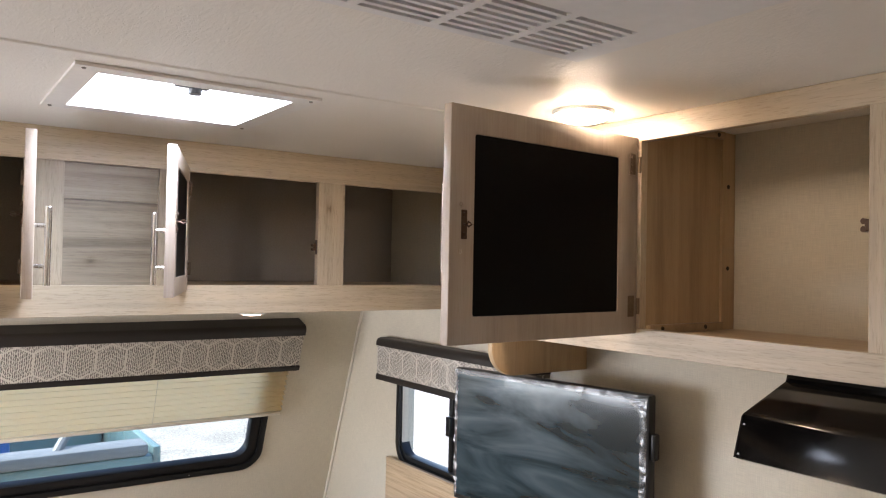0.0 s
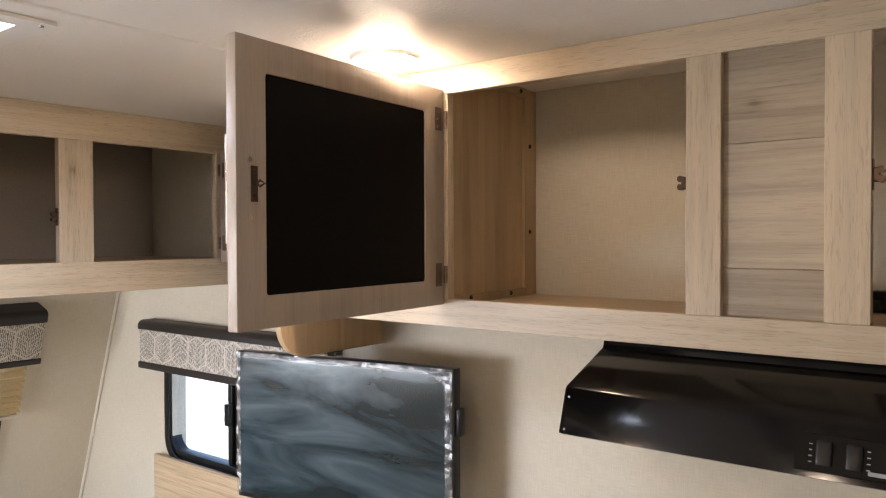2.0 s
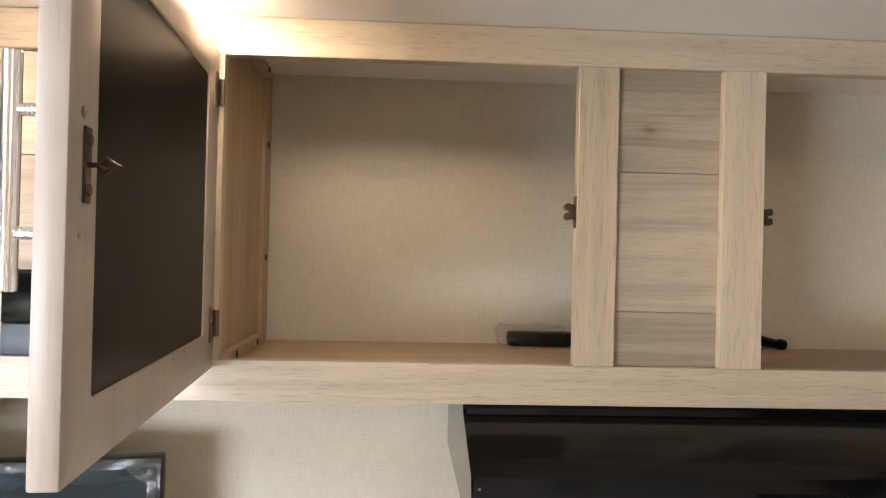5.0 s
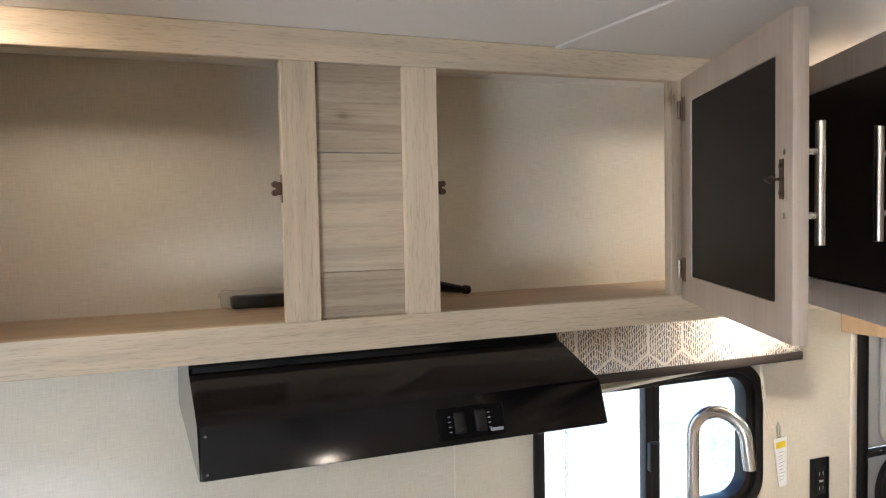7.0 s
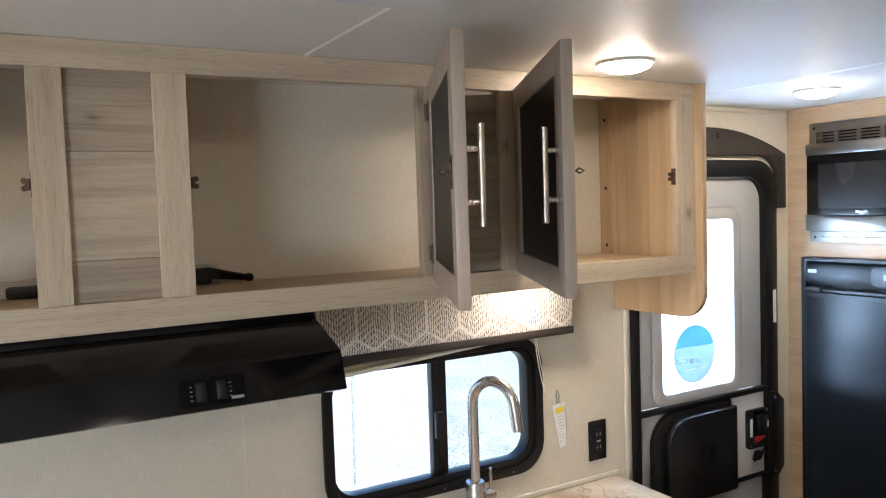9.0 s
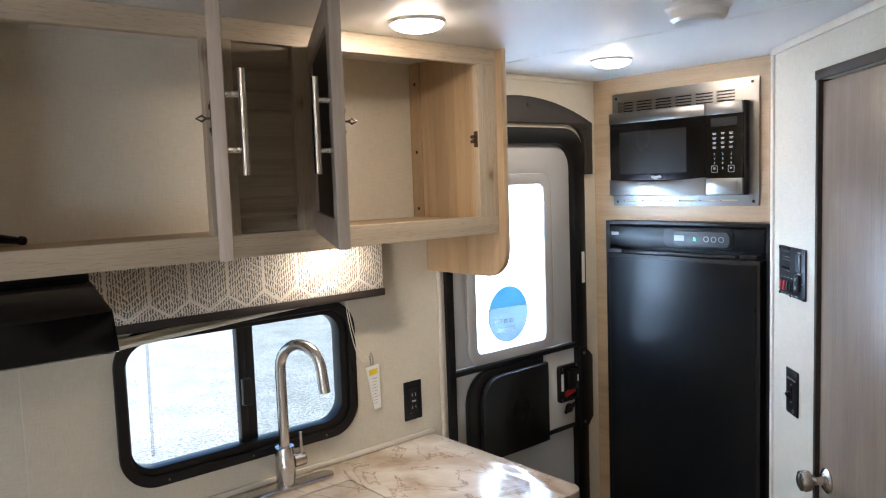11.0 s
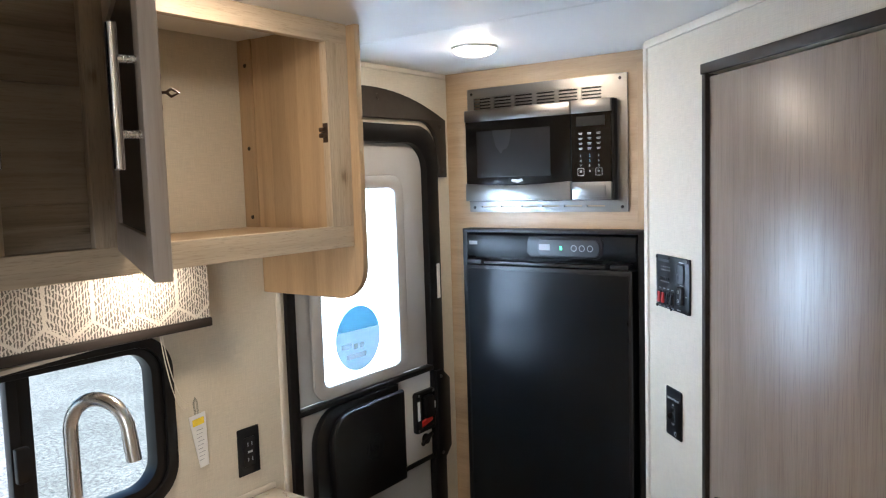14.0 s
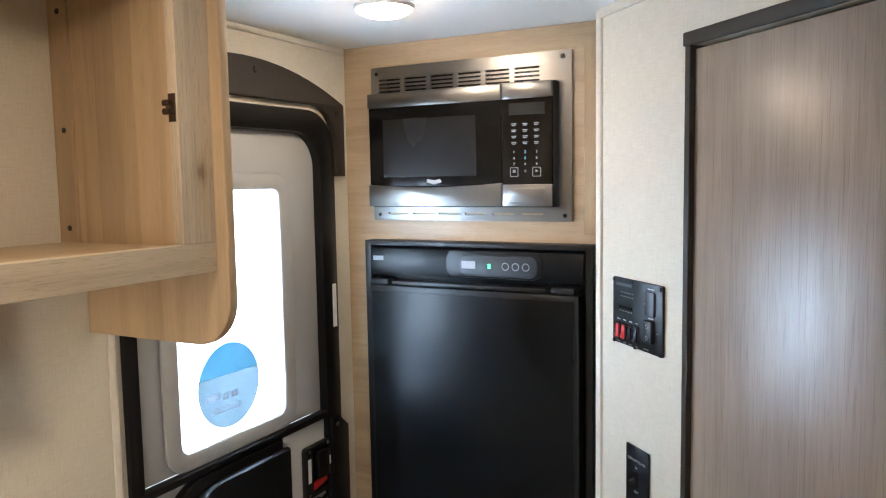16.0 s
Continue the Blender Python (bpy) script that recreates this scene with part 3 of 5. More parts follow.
def cabinet_door(parent, hinge, angle, width, z0, z1, closes, frame_w=0.0455, grip=0.485, handle_len=0.148, strike=True, name="door"):
    """A framed door with a smoked insert. Local x runs from the hinge along the leaf, y+ is the inner face.
    closes: heading in degrees of the closed leaf; angle: how far it has swung."""
    h = z1 - z0
    t = 0.019
    m = Matrix.Translation(hinge) @ Matrix.Rotation(radians(angle), 4, "Z")
    flip = closes
    # closes = 1: leaf runs to the right of its hinge when shut, front face at -y; -1: mirrored
    hinge_w, free_w = frame_w + 0.014, frame_w + 0.007
    lo, hi = (hinge_w, width - free_w) if flip > 0 else (-(width - free_w), -hinge_w)
    rails = prism(rounded(min(0, width * flip), max(0, width * flip), 0, h, 0.002, 2), -t, 0.0,
                  holes=[rounded(lo, hi, frame_w, h - frame_w, 0.004, 2)], bevel=0.0015)
    ob = part(name, rails, DOORFRAME, parent, "open cabinet door with black insert", m=m)
    part("insert", boxes((lo - 0.004, hi + 0.004, -t + 0.006, -0.0025, frame_w - 0.004, h - frame_w + 0.004)), INSERT_BLACK, ob, "smoked black insert")
    hx = flip * (width - 0.024)
    bar_handle(ob, hx, h * grip, -t - 0.023, handle_len)
    for zz in (0.055, h - 0.055):
        bm = boxes((min(0, flip * 0.018) + flip * 0.010, max(0, flip * 0.018) + flip * 0.010, -0.001, 0.0018, zz - 0.021, zz + 0.021), bevel=0.0008, seg=1)
        screws = [lathe([(0, 0.0), (0.0032, 0.0), (0.0026, 0.0012), (0, 0.0014)], 8, Matrix.Translation((flip * 0.021, 0.0017, zz + s)) @ Matrix.Rotation(radians(-90), 4, "X")) for s in (-0.014, 0.0, 0.014)]
        knuckle = tube([(flip * 0.001, 0.004, zz - 0.016), (flip * 0.001, 0.004, zz + 0.016)], 0.0035, 8)
        part("hinge", joined(bm, knuckle, *screws), HINGE_BRONZE, ob, "bronze hinge")
    if strike:
        sx = flip * (width - 0.030)
        plate = boxes((sx - 0.006, sx + 0.006, 0.0, 0.0018, h / 2 - 0.024, h / 2 + 0.024), bevel=0.0006, seg=1)
        prong = tube([(sx, 0.001, h / 2), (sx + 0.001, 0.008, h / 2), (sx + 0.001, 0.013, h / 2 + 0.004), (sx, 0.021, h / 2), (sx + 0.001, 0.013, h / 2 - 0.004), (sx + 0.001, 0.008, h / 2), (sx, 0.002, h / 2)], 0.0018, 6)
        caps = [lathe([(0.004, 0.0), (0.0035, 0.002), (0, 0.0025)], 8, Matrix.Translation((sx, 0.0016, h / 2 + s)) @ Matrix.Rotation(radians(-90), 4, "X")) for s in (-0.016, 0.016)]
        part("strike", joined(plate, prong, *caps), BRONZE, ob, "bronze spear strike")
    return ob


DOORFRAME = wood("greige_door_frame", (0.43, 0.36, 0.295), (0.47, 0.395, 0.325), (0.50, 0.425, 0.355), 2, rough=0.40, fine=0.25, pore_dark=0.90, pore_along=24.0, figure_low=0.88)


def roller_catch(parent, m):
    """Twin roller catch; local -y points out of the cabinet and +x into the opening."""
    plate = boxes((-0.001, 0.0015, -0.010, 0.010, -0.026, 0.026), bevel=0.0005, seg=1)
    body = boxes((0.0015, 0.013, -0.007, 0.009, -0.012, 0.012), bevel=0.002, seg=1)
    rolls = [tube([(0.015, -0.008, s), (0.015, 0.010, s)], 0.0062, 10) for s in (-0.0078, 0.0078)]
    m = m @ Matrix.Diagonal((0.68, 0.7, 0.78, 1))
    part("catch", joined(moved(plate, m), moved(body, m), *[moved(r, m) for r in rolls]), BRONZE, parent, "bronze roller catch")


def screw_dots(parent, places, axis):
    for p in places:
        r = Matrix.Rotation(radians(90), 4, "Y") if axis == "x" else Matrix.Identity(4)
        part("screw", lathe([(0.0048, 0.0), (0.0045, 0.0015), (0.002, 0.0022), (0, 0.0018)], 10, Matrix.Translation(p) @ r), TRIM_BROWN, parent, "dark brown screw head")


def plank_panel(parent, x0, x1, y, z0, z1, cuts, mat):
    zs = [z0, *cuts, z1]
    for a, b in zip(zs, zs[1:]):
        bm = boxes((x0, x1, y, y + 0.006, a + 0.0003, b - 0.0003), bevel=0.0006, seg=1)
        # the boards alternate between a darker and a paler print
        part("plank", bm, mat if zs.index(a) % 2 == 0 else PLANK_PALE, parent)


# ---------------------------------------------------------------- kitchen overhead cabinet
Z0, Z1, BOT = 1.577, 1.950, 1.525
XL, XR = -0.880, 1.473
T = 0.019
oc = thing("overhead_cabinet", (0.3, -0.15, BOT), "long light oak overhead cabinet with three open doors under the ceiling", "cabinet")
y0, y1 = FACE, FACE + T
# the openings grow a little taller towards the entry door
top_rail = boxes((XL, XR, y0, y1, Z1, CEIL - 0.0005), bevel=0.001, seg=1)
bottom_rail = boxes((XL, XR, y0, y1, BOT, Z0), bevel=0.001, seg=1)
for rail, edge, rise in ((top_rail, Z1, 0.007), (bottom_rail, Z0, -0.006)):
    for v in rail.verts:
        if v.co.x > 1.0 and abs(v.co.z - edge) < 0.003:
            v.co.z += rise
part("top_rail", top_rail, OAK_X, oc)
part("bottom_rail", bottom_rail, OAK_X, oc)
for a, b in ((XL, -0.70), (-0.506, -0.441), (0.0, 0.051), (0.186, 0.241), (0.688, 0.748), (0.882, 0.930), (1.408, XR)):
    grow = max(0.0, (a + b) / 2 - XL) / (XR - XL)
    part("stile", boxes((a, b, y0 - 0.0004, y1 - 0.0004, Z0 - 0.006 * grow, Z1 + 0.007 * grow), bevel=0.0008, seg=1), OAK_Z, oc)
PY = FACE + 0.011
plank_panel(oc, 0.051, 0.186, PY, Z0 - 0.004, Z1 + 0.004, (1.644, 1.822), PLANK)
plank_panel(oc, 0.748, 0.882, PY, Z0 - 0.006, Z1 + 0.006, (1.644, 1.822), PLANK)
plank_panel(oc, -0.70, -0.506, PY, 1.680, Z1, (1.822,), PLANK)
for a, b in ((0.051, 0.186), (0.748, 0.882), (-0.70, -0.506)):
    part("panel_backing", boxes((a, b, PY + 0.0065, PY + 0.0095, 1.68 if a < 0 else Z0, Z1)), OAK_X, oc)
part("shelf", boxes((XL + 0.01, XR - 0.01, y1, -0.001, 1.545, 1.566)), MAPLE_X, oc)
part("underside", boxes((XL, XR, y1, -0.001, 1.541, 1.5452)), OAK_X, oc)
part("partition", boxes((-0.462, -0.443, y1, -0.001, 1.566, 1.9985)), MAPLE_Z, oc)
part("cleat", boxes((-0.443, -0.437, -0.046, -0.001, 1.566, 1.9985)), MAPLE_Z, oc)
edges = (y1, -0.236, -0.188, -0.148, -0.098, -0.060, -0.001)
for a, b in zip(edges, edges[1:]):
    part("lining_stave", boxes((1.436, XR - 0.001, a + 0.0001, b - 0.0001, 1.566, 1.9985)), MAPLE_Z, oc)
part("cleat", boxes((-0.443, -0.431, y1 + 0.002, -0.047, 1.5665, 1.583), bevel=0.001, seg=1), MAPLE_X, oc)
part("cleat", boxes((-0.443, -0.431, y1 + 0.002, -0.047, 1.982, 1.9983), bevel=0.001, seg=1), MAPLE_X, oc)
part("cleat", boxes((1.431, 1.436, -0.046, -0.001, 1.566, 1.9985)), MAPLE_Z, oc)


def side_panel(x0, x1, low):
    """End panel reaching below the cabinet, its lower front corner rounded."""
    out = rounded(-0.331, -0.001, low, 1.9985, 0.075, 10, (1, 0, 0, 0))
    bm = prism(out, 0, x1 - x0, bevel=0.003)
    bm.transform(Matrix(((0, 1, 0, x0), (1, 0, 0, 0), (0, 0, 1, 0), (0, 0, 0, 1))))
    bmesh.ops.recalc_face_normals(bm, faces=bm.faces[:])
    return bm


part("side_panel", side_panel(XR, XR + 0.018, 1.405), MAPLE_Z, oc, "oak end panel with rounded lower corner")
part("side_panel", side_panel(XL - 0.018, XL, 1.422), MAPLE_Z, oc, "oak end panel with rounded lower corner")
screw_dots(oc, [(-0.437, -0.026, 1.88), (-0.437, -0.026, 1.70), (-0.431, -0.07, 1.990), (-0.431, -0.25, 1.575), (-0.431, -0.11, 1.575)], "x")
screw_dots(oc, [(1.431, -0.026, 1.94), (1.431, -0.026, 1.75), (1.431, -0.026, 1.59)], "x")
for ob in list(oc.children):
    if ob.name.startswith("screw") and ob.data.vertices[0].co.x > 1:
        ob.data.transform(Matrix.Translation((1.431, 0, 0)) @ Matrix.Diagonal((-1, 1, 1, 1)) @ Matrix.Translation((-1.431, 0, 0)))
cz = 1.769
roller_catch(oc, Matrix.Translation((0.0, FACE + 0.010, cz)) @ Matrix.Rotation(radians(180), 4, "Z"))
roller_catch(oc, Matrix.Translation((0.241, FACE + 0.010, cz)))
roller_catch(oc, Matrix.Translation((1.408, FACE + 0.010, cz)) @ Matrix.Rotation(radians(180), 4, "Z"))
DZ0, DZ1 = 1.566, 1.958
cabinet_door(oc, (-0.447, FACE - 0.003, DZ0), -86.2, 0.486, DZ0, DZ1, 1)
cabinet_door(oc, (0.708, FACE - 0.003, DZ0), 65.0, 0.480, DZ0, DZ1, -1)
cabinet_door(oc, (0.939, FACE - 0.003, DZ0), -117.0, 0.500, DZ0, DZ1, 1)

# radio beside the first opening
radio = thing("radio", (-0.60, FACE, 1.578), "black media radio in the overhead cabinet front", "radio")
part("body", boxes((-0.70, -0.506, FACE - 0.004, FACE + 0.10, 1.6165, 1.679), bevel=0.003), HOOD_BLACK, radio)
part("lower_panel", boxes((-0.70, -0.506, FACE - 0.004, FACE + 0.015, 1.578, 1.616), bevel=0.003), GREY_PLASTIC, radio, "slate grey lower panel")
for k, (tx, xx, zz) in enumerate((("+", -0.600, 1.667), ("|<<", -0.632, 1.648), ("MUTE", -0.600, 1.648), ("-", -0.600, 1.630))):
    words(tx, 0.010, INK_WHITE, radio, Matrix.Translation((xx, FACE - 0.0045, zz)))

# black tool in plastic film lying on the cabinet floor
tool = thing("wrapped_tool", (0.18, -0.03, 1.567), "long black tool wrapped in clear plastic on the cabinet floor", "tool")
part("body", joined(boxes((-0.046, 0.22, -0.045, -0.012, 1.567, 1.590), bevel=0.006), boxes((0.20, 0.33, -0.042, -0.014, 1.567, 1.602), bevel=0.006),
     tube([(0.32, -0.028, 1.592), (0.36, -0.028, 1.584), (0.405, -0.028, 1.576)], [0.013, 0.010, 0.007], 10),
     lathe([(0, 0.0), (0.0085, 0.0), (0.0095, 0.004), (0.0085, 0.012), (0.005, 0.015), (0, 0.015)], 12, Matrix.Translation((0.404, -0.028, 1.5765)) @ Matrix.Rotation(radians(98), 4, "Y"))), HOOD_BLACK, tool)
for x_a, x_b, z_top in ((-0.064, 0.05, 1.600), (0.225, 0.345, 1.609)):
    wrap = boxes((x_a, x_b, -0.052, -0.006, 1.567, z_top), bevel=0.010, seg=2)
    bmesh.ops.subdivide_edges(wrap, edges=wrap.edges[:], cuts=3, use_grid_fill=True)
    for v in wrap.verts:
        v.co += noise.noise_vector(v.co * 55) * 0.007 + noise.noise_vector(v.co * 150) * 0.003
        v.co.z = max(v.co.z, 1.5672)
    part("plastic_wrap", wrap, WRAP, tool, "crumpled clear plastic")


# ---------------------------------------------------------------- range hood
hood = thing("range_hood", (0.16, -0.2, 1.40), "glossy black range hood under the overhead cabinet", "range hood")
HX0, HX1 = -0.137, 0.457
bm = bmesh.new()
prof = [(-0.001, 1.402), (-0.436, 1.402), (-0.446, 1.406), (-0.4255, 1.466), (-0.422, 1.470), (-0.302, 1.512), (-0.297, 1.524), (-0.001, 1.524)]
ends = []
for x in (HX0, HX0 + 0.006, HX1 - 0.006, HX1):
    ends.append([bm.verts.new((x, y if x in (HX0 + 0.006, HX1 - 0.006) or y > -0.01 else y + 0.003, z)) for y, z in prof])
for a, b in zip(ends, ends[1:]):
    for i in range(len(prof)):
        j = (i + 1) % len(prof)
        bm.faces.new((a[i], a[j], b[j], b[i]))
bm.faces.new(ends[0][::-1])
bm.faces.new(ends[-1])
bmesh.ops.recalc_face_normals(bm, faces=bm.faces[:])
part("body", bm, HOOD_BLACK, hood)
hf = Matrix.Translation((0.232, -0.4375, 1.434)) @ Matrix.Rotation(math.atan2(0.0205, 0.060) * -1, 4, "X")
sp = part("switch_plate", moved(boxes((-0.051, 0.051, -0.0015, 0.001, -0.022, 0.022), bevel=0.0008, seg=1), hf), INSERT_BLACK, hood, "black switch plate")
for xx in (-0.019, 0.013):
    part("rocker", moved(boxes((xx - 0.009, xx + 0.009, -0.006, 0.0, -0.015, 0.015), bevel=0.003), hf), PLASTIC_BLACK, hood, "black rocker switch")
    for k in range(4):
        s = xx + (-0.015 if xx < 0 else 0.014)
        part("mark", moved(boxes((s - 0.0018, s + 0.0018, -0.0022, -0.001, -0.012 + 0.007 * k, -0.0107 + 0.007 * k)), hf), INK_GREY, hood)
part("brand_bar", moved(boxes((0.027, 0.047, -0.0022, -0.001, -0.017, -0.0125)), hf), INK_GREY, hood, "pale lettering bar")
for zz in (1.412, 1.456):
    part("rivet", lathe([(0.0022, 0), (0.0018, 0.0007), (0, 0.0009)], 8, Matrix.Translation((-0.128, -0.4455 + (zz - 1.406) * 0.342, zz)) @ Matrix.Rotation(radians(90), 4, "X")), STEEL_X, hood)


# ---------------------------------------------------------------- windows
def rv_window(name, rect, frame_m, label, mullion=None, clear=0.036):
    """Sliding trailer window: wide black frame with round corners set into the wall, two panes."""
    x0, x1, z0, z1 = rect
    w = thing(name, ((x0 + x1) / 2, 0, z0), label, "window", frame_m, kind="structure")
    part("window_frame", prism(rounded(x0, x1, z0, z1, 0.085, 9), -0.012, -0.0005, holes=[rounded(x0 + 0.024, x1 - 0.024, z0 + 0.024, z1 - 0.024, 0.065, 9)], bevel=0.003), FRAME_BLACK, w, "black frame")
    c = clear
    part("inner_frame", prism(rounded(x0 + 0.022, x1 - 0.022, z0 + 0.022, z1 - 0.022, 0.066, 9), -0.004, 0.034,
                              holes=[rounded(x0 + c - 0.008, x1 - c - 0.012, z0 + c + 0.008, z1 - c, 0.055, 9)], bevel=0.002), FRAME_BLACK, w, "black inner frame")
    mid = mullion if mullion is not None else (x0 + x1) / 2
    part("sash_bar", boxes((mid - 0.024, mid - 0.004, 0.006, 0.030, z0 + c + 0.008, z1 - c + 0.004), bevel=0.002), FRAME_BLACK, w)
    part("sash_bar", boxes((mid - 0.002, mid + 0.024, 0.016, 0.040, z0 + c + 0.008, z1 - c + 0.004), bevel=0.002), FRAME_BLACK, w)
    zc = (z0 + z1) / 2
    part("latch", boxes((mid - 0.022, mid + 0.004, -0.010, 0.006, zc - 0.045, zc + 0.022), bevel=0.004), FRAME_BLACK, w, "black sliding latch")
    for a, b, yy in ((x0 + c - 0.010, mid, 0.022), (mid, x1 - c + 0.006, 0.029)):
        g = part("pane", boxes((a, b, yy, yy + 0.003, z0 + c, z1 - c + 0.006)), GLASS if a < mid else GLASS_SCREEN, w)
        g.visible_shadow = False
    for k in range(3):
        xx = x0 + (x1 - x0) * (k + 0.5) / 3
        part("screw", lathe([(0.003, 0), (0.0025, 0.001), (0, 0.0015)], 8, Matrix.Translation((xx, -0.0118, z0 + 0.012)) @ Matrix.Rotation(radians(90), 4, "X")), STEEL_X, w)
    return w


rv_window("window_sink", SINK_WIN, None, "black-framed sliding window above the sink counter", 0.892)
rv_window("window_side", SIDE_WIN, None, "black-framed sliding window in the wall behind the television", -1.50)
rv_window("window_front", FRONT_WIN, FRONT, "wide black-framed window in the leaning front wall", -1.50, clear=0.050)
# unseen window, added as an opening for the fill daylight
bw = rv_window("window_back", (1.12, 2.28, 0.92, 1.48), Matrix.Translation((0, BACK, 0)) @ Matrix.Rotation(radians(180), 4, "Z"), "unseen black-framed window added across the aisle to let daylight in")


def valance(name, x0, x1, z0, z1, depth, frame_m, label, cap=0.024, foot=0.020, y_wall=0.0):
    """Boxed valance: patterned cloth front and returns between dark brown edges."""
    v = thing(name, ((x0 + x1) / 2, 0, z0), label, "valance", frame_m)
    f = y_wall - depth
    part("cloth", joined(boxes((x0 + 0.004, x1 - 0.004, f, f + 0.012, z0 + foot, z1 - cap), bevel=0.002),
                         boxes((x0 + 0.004, x0 + 0.014, f + 0.010, y_wall - 0.001, z0 + foot, z1 - cap)), boxes((x1 - 0.014, x1 - 0.004, f + 0.010, y_wall - 0.001, z0 + foot, z1 - cap))), VALANCE_X, v, "patterned taupe cloth")
    if cap:
        out = rounded(f - 0.004, y_wall - 0.001, z1 - cap, z1, 0.020, 6, (0, 0, 0, 1))
        bm = prism(out, x0, x1, bevel=0.003)
        bm.transform(Matrix(((0, 1, 0, 0), (1, 0, 0, 0), (0, 0, 1, 0), (0, 0, 0, 1))))
        bmesh.ops.recalc_face_normals(bm, faces=bm.faces[:])
        part("top_cap", bm, VINYL_BROWN, v, "dark brown padded top")
    part("bottom_trim", boxes((x0, x1, f - 0.003, y_wall - 0.001, z0, z0 + foot), bevel=0.003), VINYL_BROWN, v, "dark brown lower edge")
    return v


valance("window_valance", 0.466, 1.268, 1.363, 1.540, 0.068, None, "patterned cloth valance over the sink window", cap=0.0, foot=0.020)
valance("window_valance", -1.914, -1.02, 1.262, 1.420, 0.055, None, "patterned cloth valance with brown edges over the side window", cap=0.030, foot=0.022)
valance("window_valance", -2.10, -0.273, -0.185, 0.0, 0.078, FRONT, "long patterned cloth valance over the front window", cap=0.037, foot=0.020)


def pleated_blind(name, x0, x1, z0, z1, y, frame_m, label, n=8):
    b = thing(name, ((x0 + x1) / 2, y, z0), label, "blind", frame_m)
    bm = bmesh.new()
    rows = []
    cols = 40
    for i in range(2 * n + 1):
        z = z1 + (z0 - z1) * i / (2 * n)
        yy = y - (0.014 if i % 2 else 0.0)
        rows.append([bm.verts.new((x0 + (x1 - x0) * k / cols + (0.004 if i % 2 else 0.0) * (1 if k == cols else 0), yy + 0.0006 * math.sin(k * 1.9 + i), z + 0.0008 * math.sin(k * 0.7 + i * 0.3))) for k in range(cols + 1)])
    for a, c in zip(rows, rows[1:]):
        for k in range(cols):
            bm.faces.new((a[k], a[k + 1], c[k + 1], c[k]))
    bmesh.ops.solidify(bm, geom=bm.faces[:], thickness=0.0006)
    part("pleated_cloth", bm, BLIND_CLOTH, b)
    part("bottom_rail", boxes((x0, x1, y - 0.012, y + 0.006, z0 - 0.012, z0), bevel=0.003), CREAM_TRIM, b, "cream bottom rail")
    for f in (0.28, 0.72):
        xx = x0 + (x1 - x0) * f
        part("cord", tube([(xx, y - 0.0125, z0), (xx, y - 0.0125, z1)], 0.0008, 6), CREAM_TRIM, b)
    return b


pleated_blind("window_blind", -2.03, -0.300, -0.385, -0.185, -0.030, FRONT, "half-lowered cream pleated blind on the front window", n=9)

# raised blind, its cord and tag at the sink window
bl = thing("window_blind", (0.9, -0.03, 1.33), "raised cream pleated blind hanging crooked over the sink window", "blind")
stack = boxes((0.475, 1.16, -0.050, -0.022, -0.010, 0.0), bevel=0.002)
part("pleated_cloth", moved(stack, Matrix.Translation((0.0, 0.0, 1.304)) @ Matrix.Rotation(radians(-4.2), 4, "Y")), BLIND_CLOTH, bl)
part("bottom_rail", moved(boxes((0.475, 1.16, -0.052, -0.020, -0.019, -0.010), bevel=0.003), Matrix.Translation((0, 0, 1.304)) @ Matrix.Rotation(radians(-4.2), 4, "Y")), CREAM_TRIM, bl, "cream bottom rail")
part("wand", tube([(0.642, -0.022, 1.34), (0.639, -0.022, 1.069)], 0.0035, 8), FILM, bl, "clear plastic wand")
for sag, foot in ((0.0, 1.186), (0.012, 1.176)):
    part("cord", tube([(1.150 - sag * 0.4 + 0.093 * u, -0.058 + 0.050 * u, 1.372 + (foot - 1.372) * (u ** 0.72) - (0.030 + sag) * math.sin(math.pi * u)) for u in (k / 14 for k in range(15))], 0.0011, 6), CREAM_TRIM, bl)
tag = thing("warning_tag", (1.262, -0.006, 1.036), "white paper warning tag with yellow label on the blind cord", "tag")
tm = Matrix.Translation((1.260, -0.012, 1.10)) @ Matrix.Rotation(radians(-6), 4, "Y") @ Matrix.Rotation(radians(4), 4, "X")
part("card", moved(prism([(-0.008, -0.066), (0.016, -0.066), (0.020, 0.062), (-0.024, 0.062)], -0.0006, 0.0006), tm), PAPER, tag)
part("yellow_label", moved(boxes((-0.016, 0.014, -0.0012, -0.0004, 0.036, 0.052)), tm), YELLOW, tag, "yellow caution label")
for k in range(9):
    part("print_line", moved(boxes((-0.008, 0.010 - 0.003 * (k % 3), -0.001, -0.0004, 0.024 - 0.009 * k, 0.0252 - 0.009 * k)), tm), INK_GREY, tag)
part("clip", tube([(1.256, -0.006, 1.150), (1.252, -0.006, 1.185), (1.256, -0.006, 1.197), (1.261, -0.006, 1.185), (1.262, -0.006, 1.155)], 0.0022, 8), FILM, tag, "clear plastic cord clip")

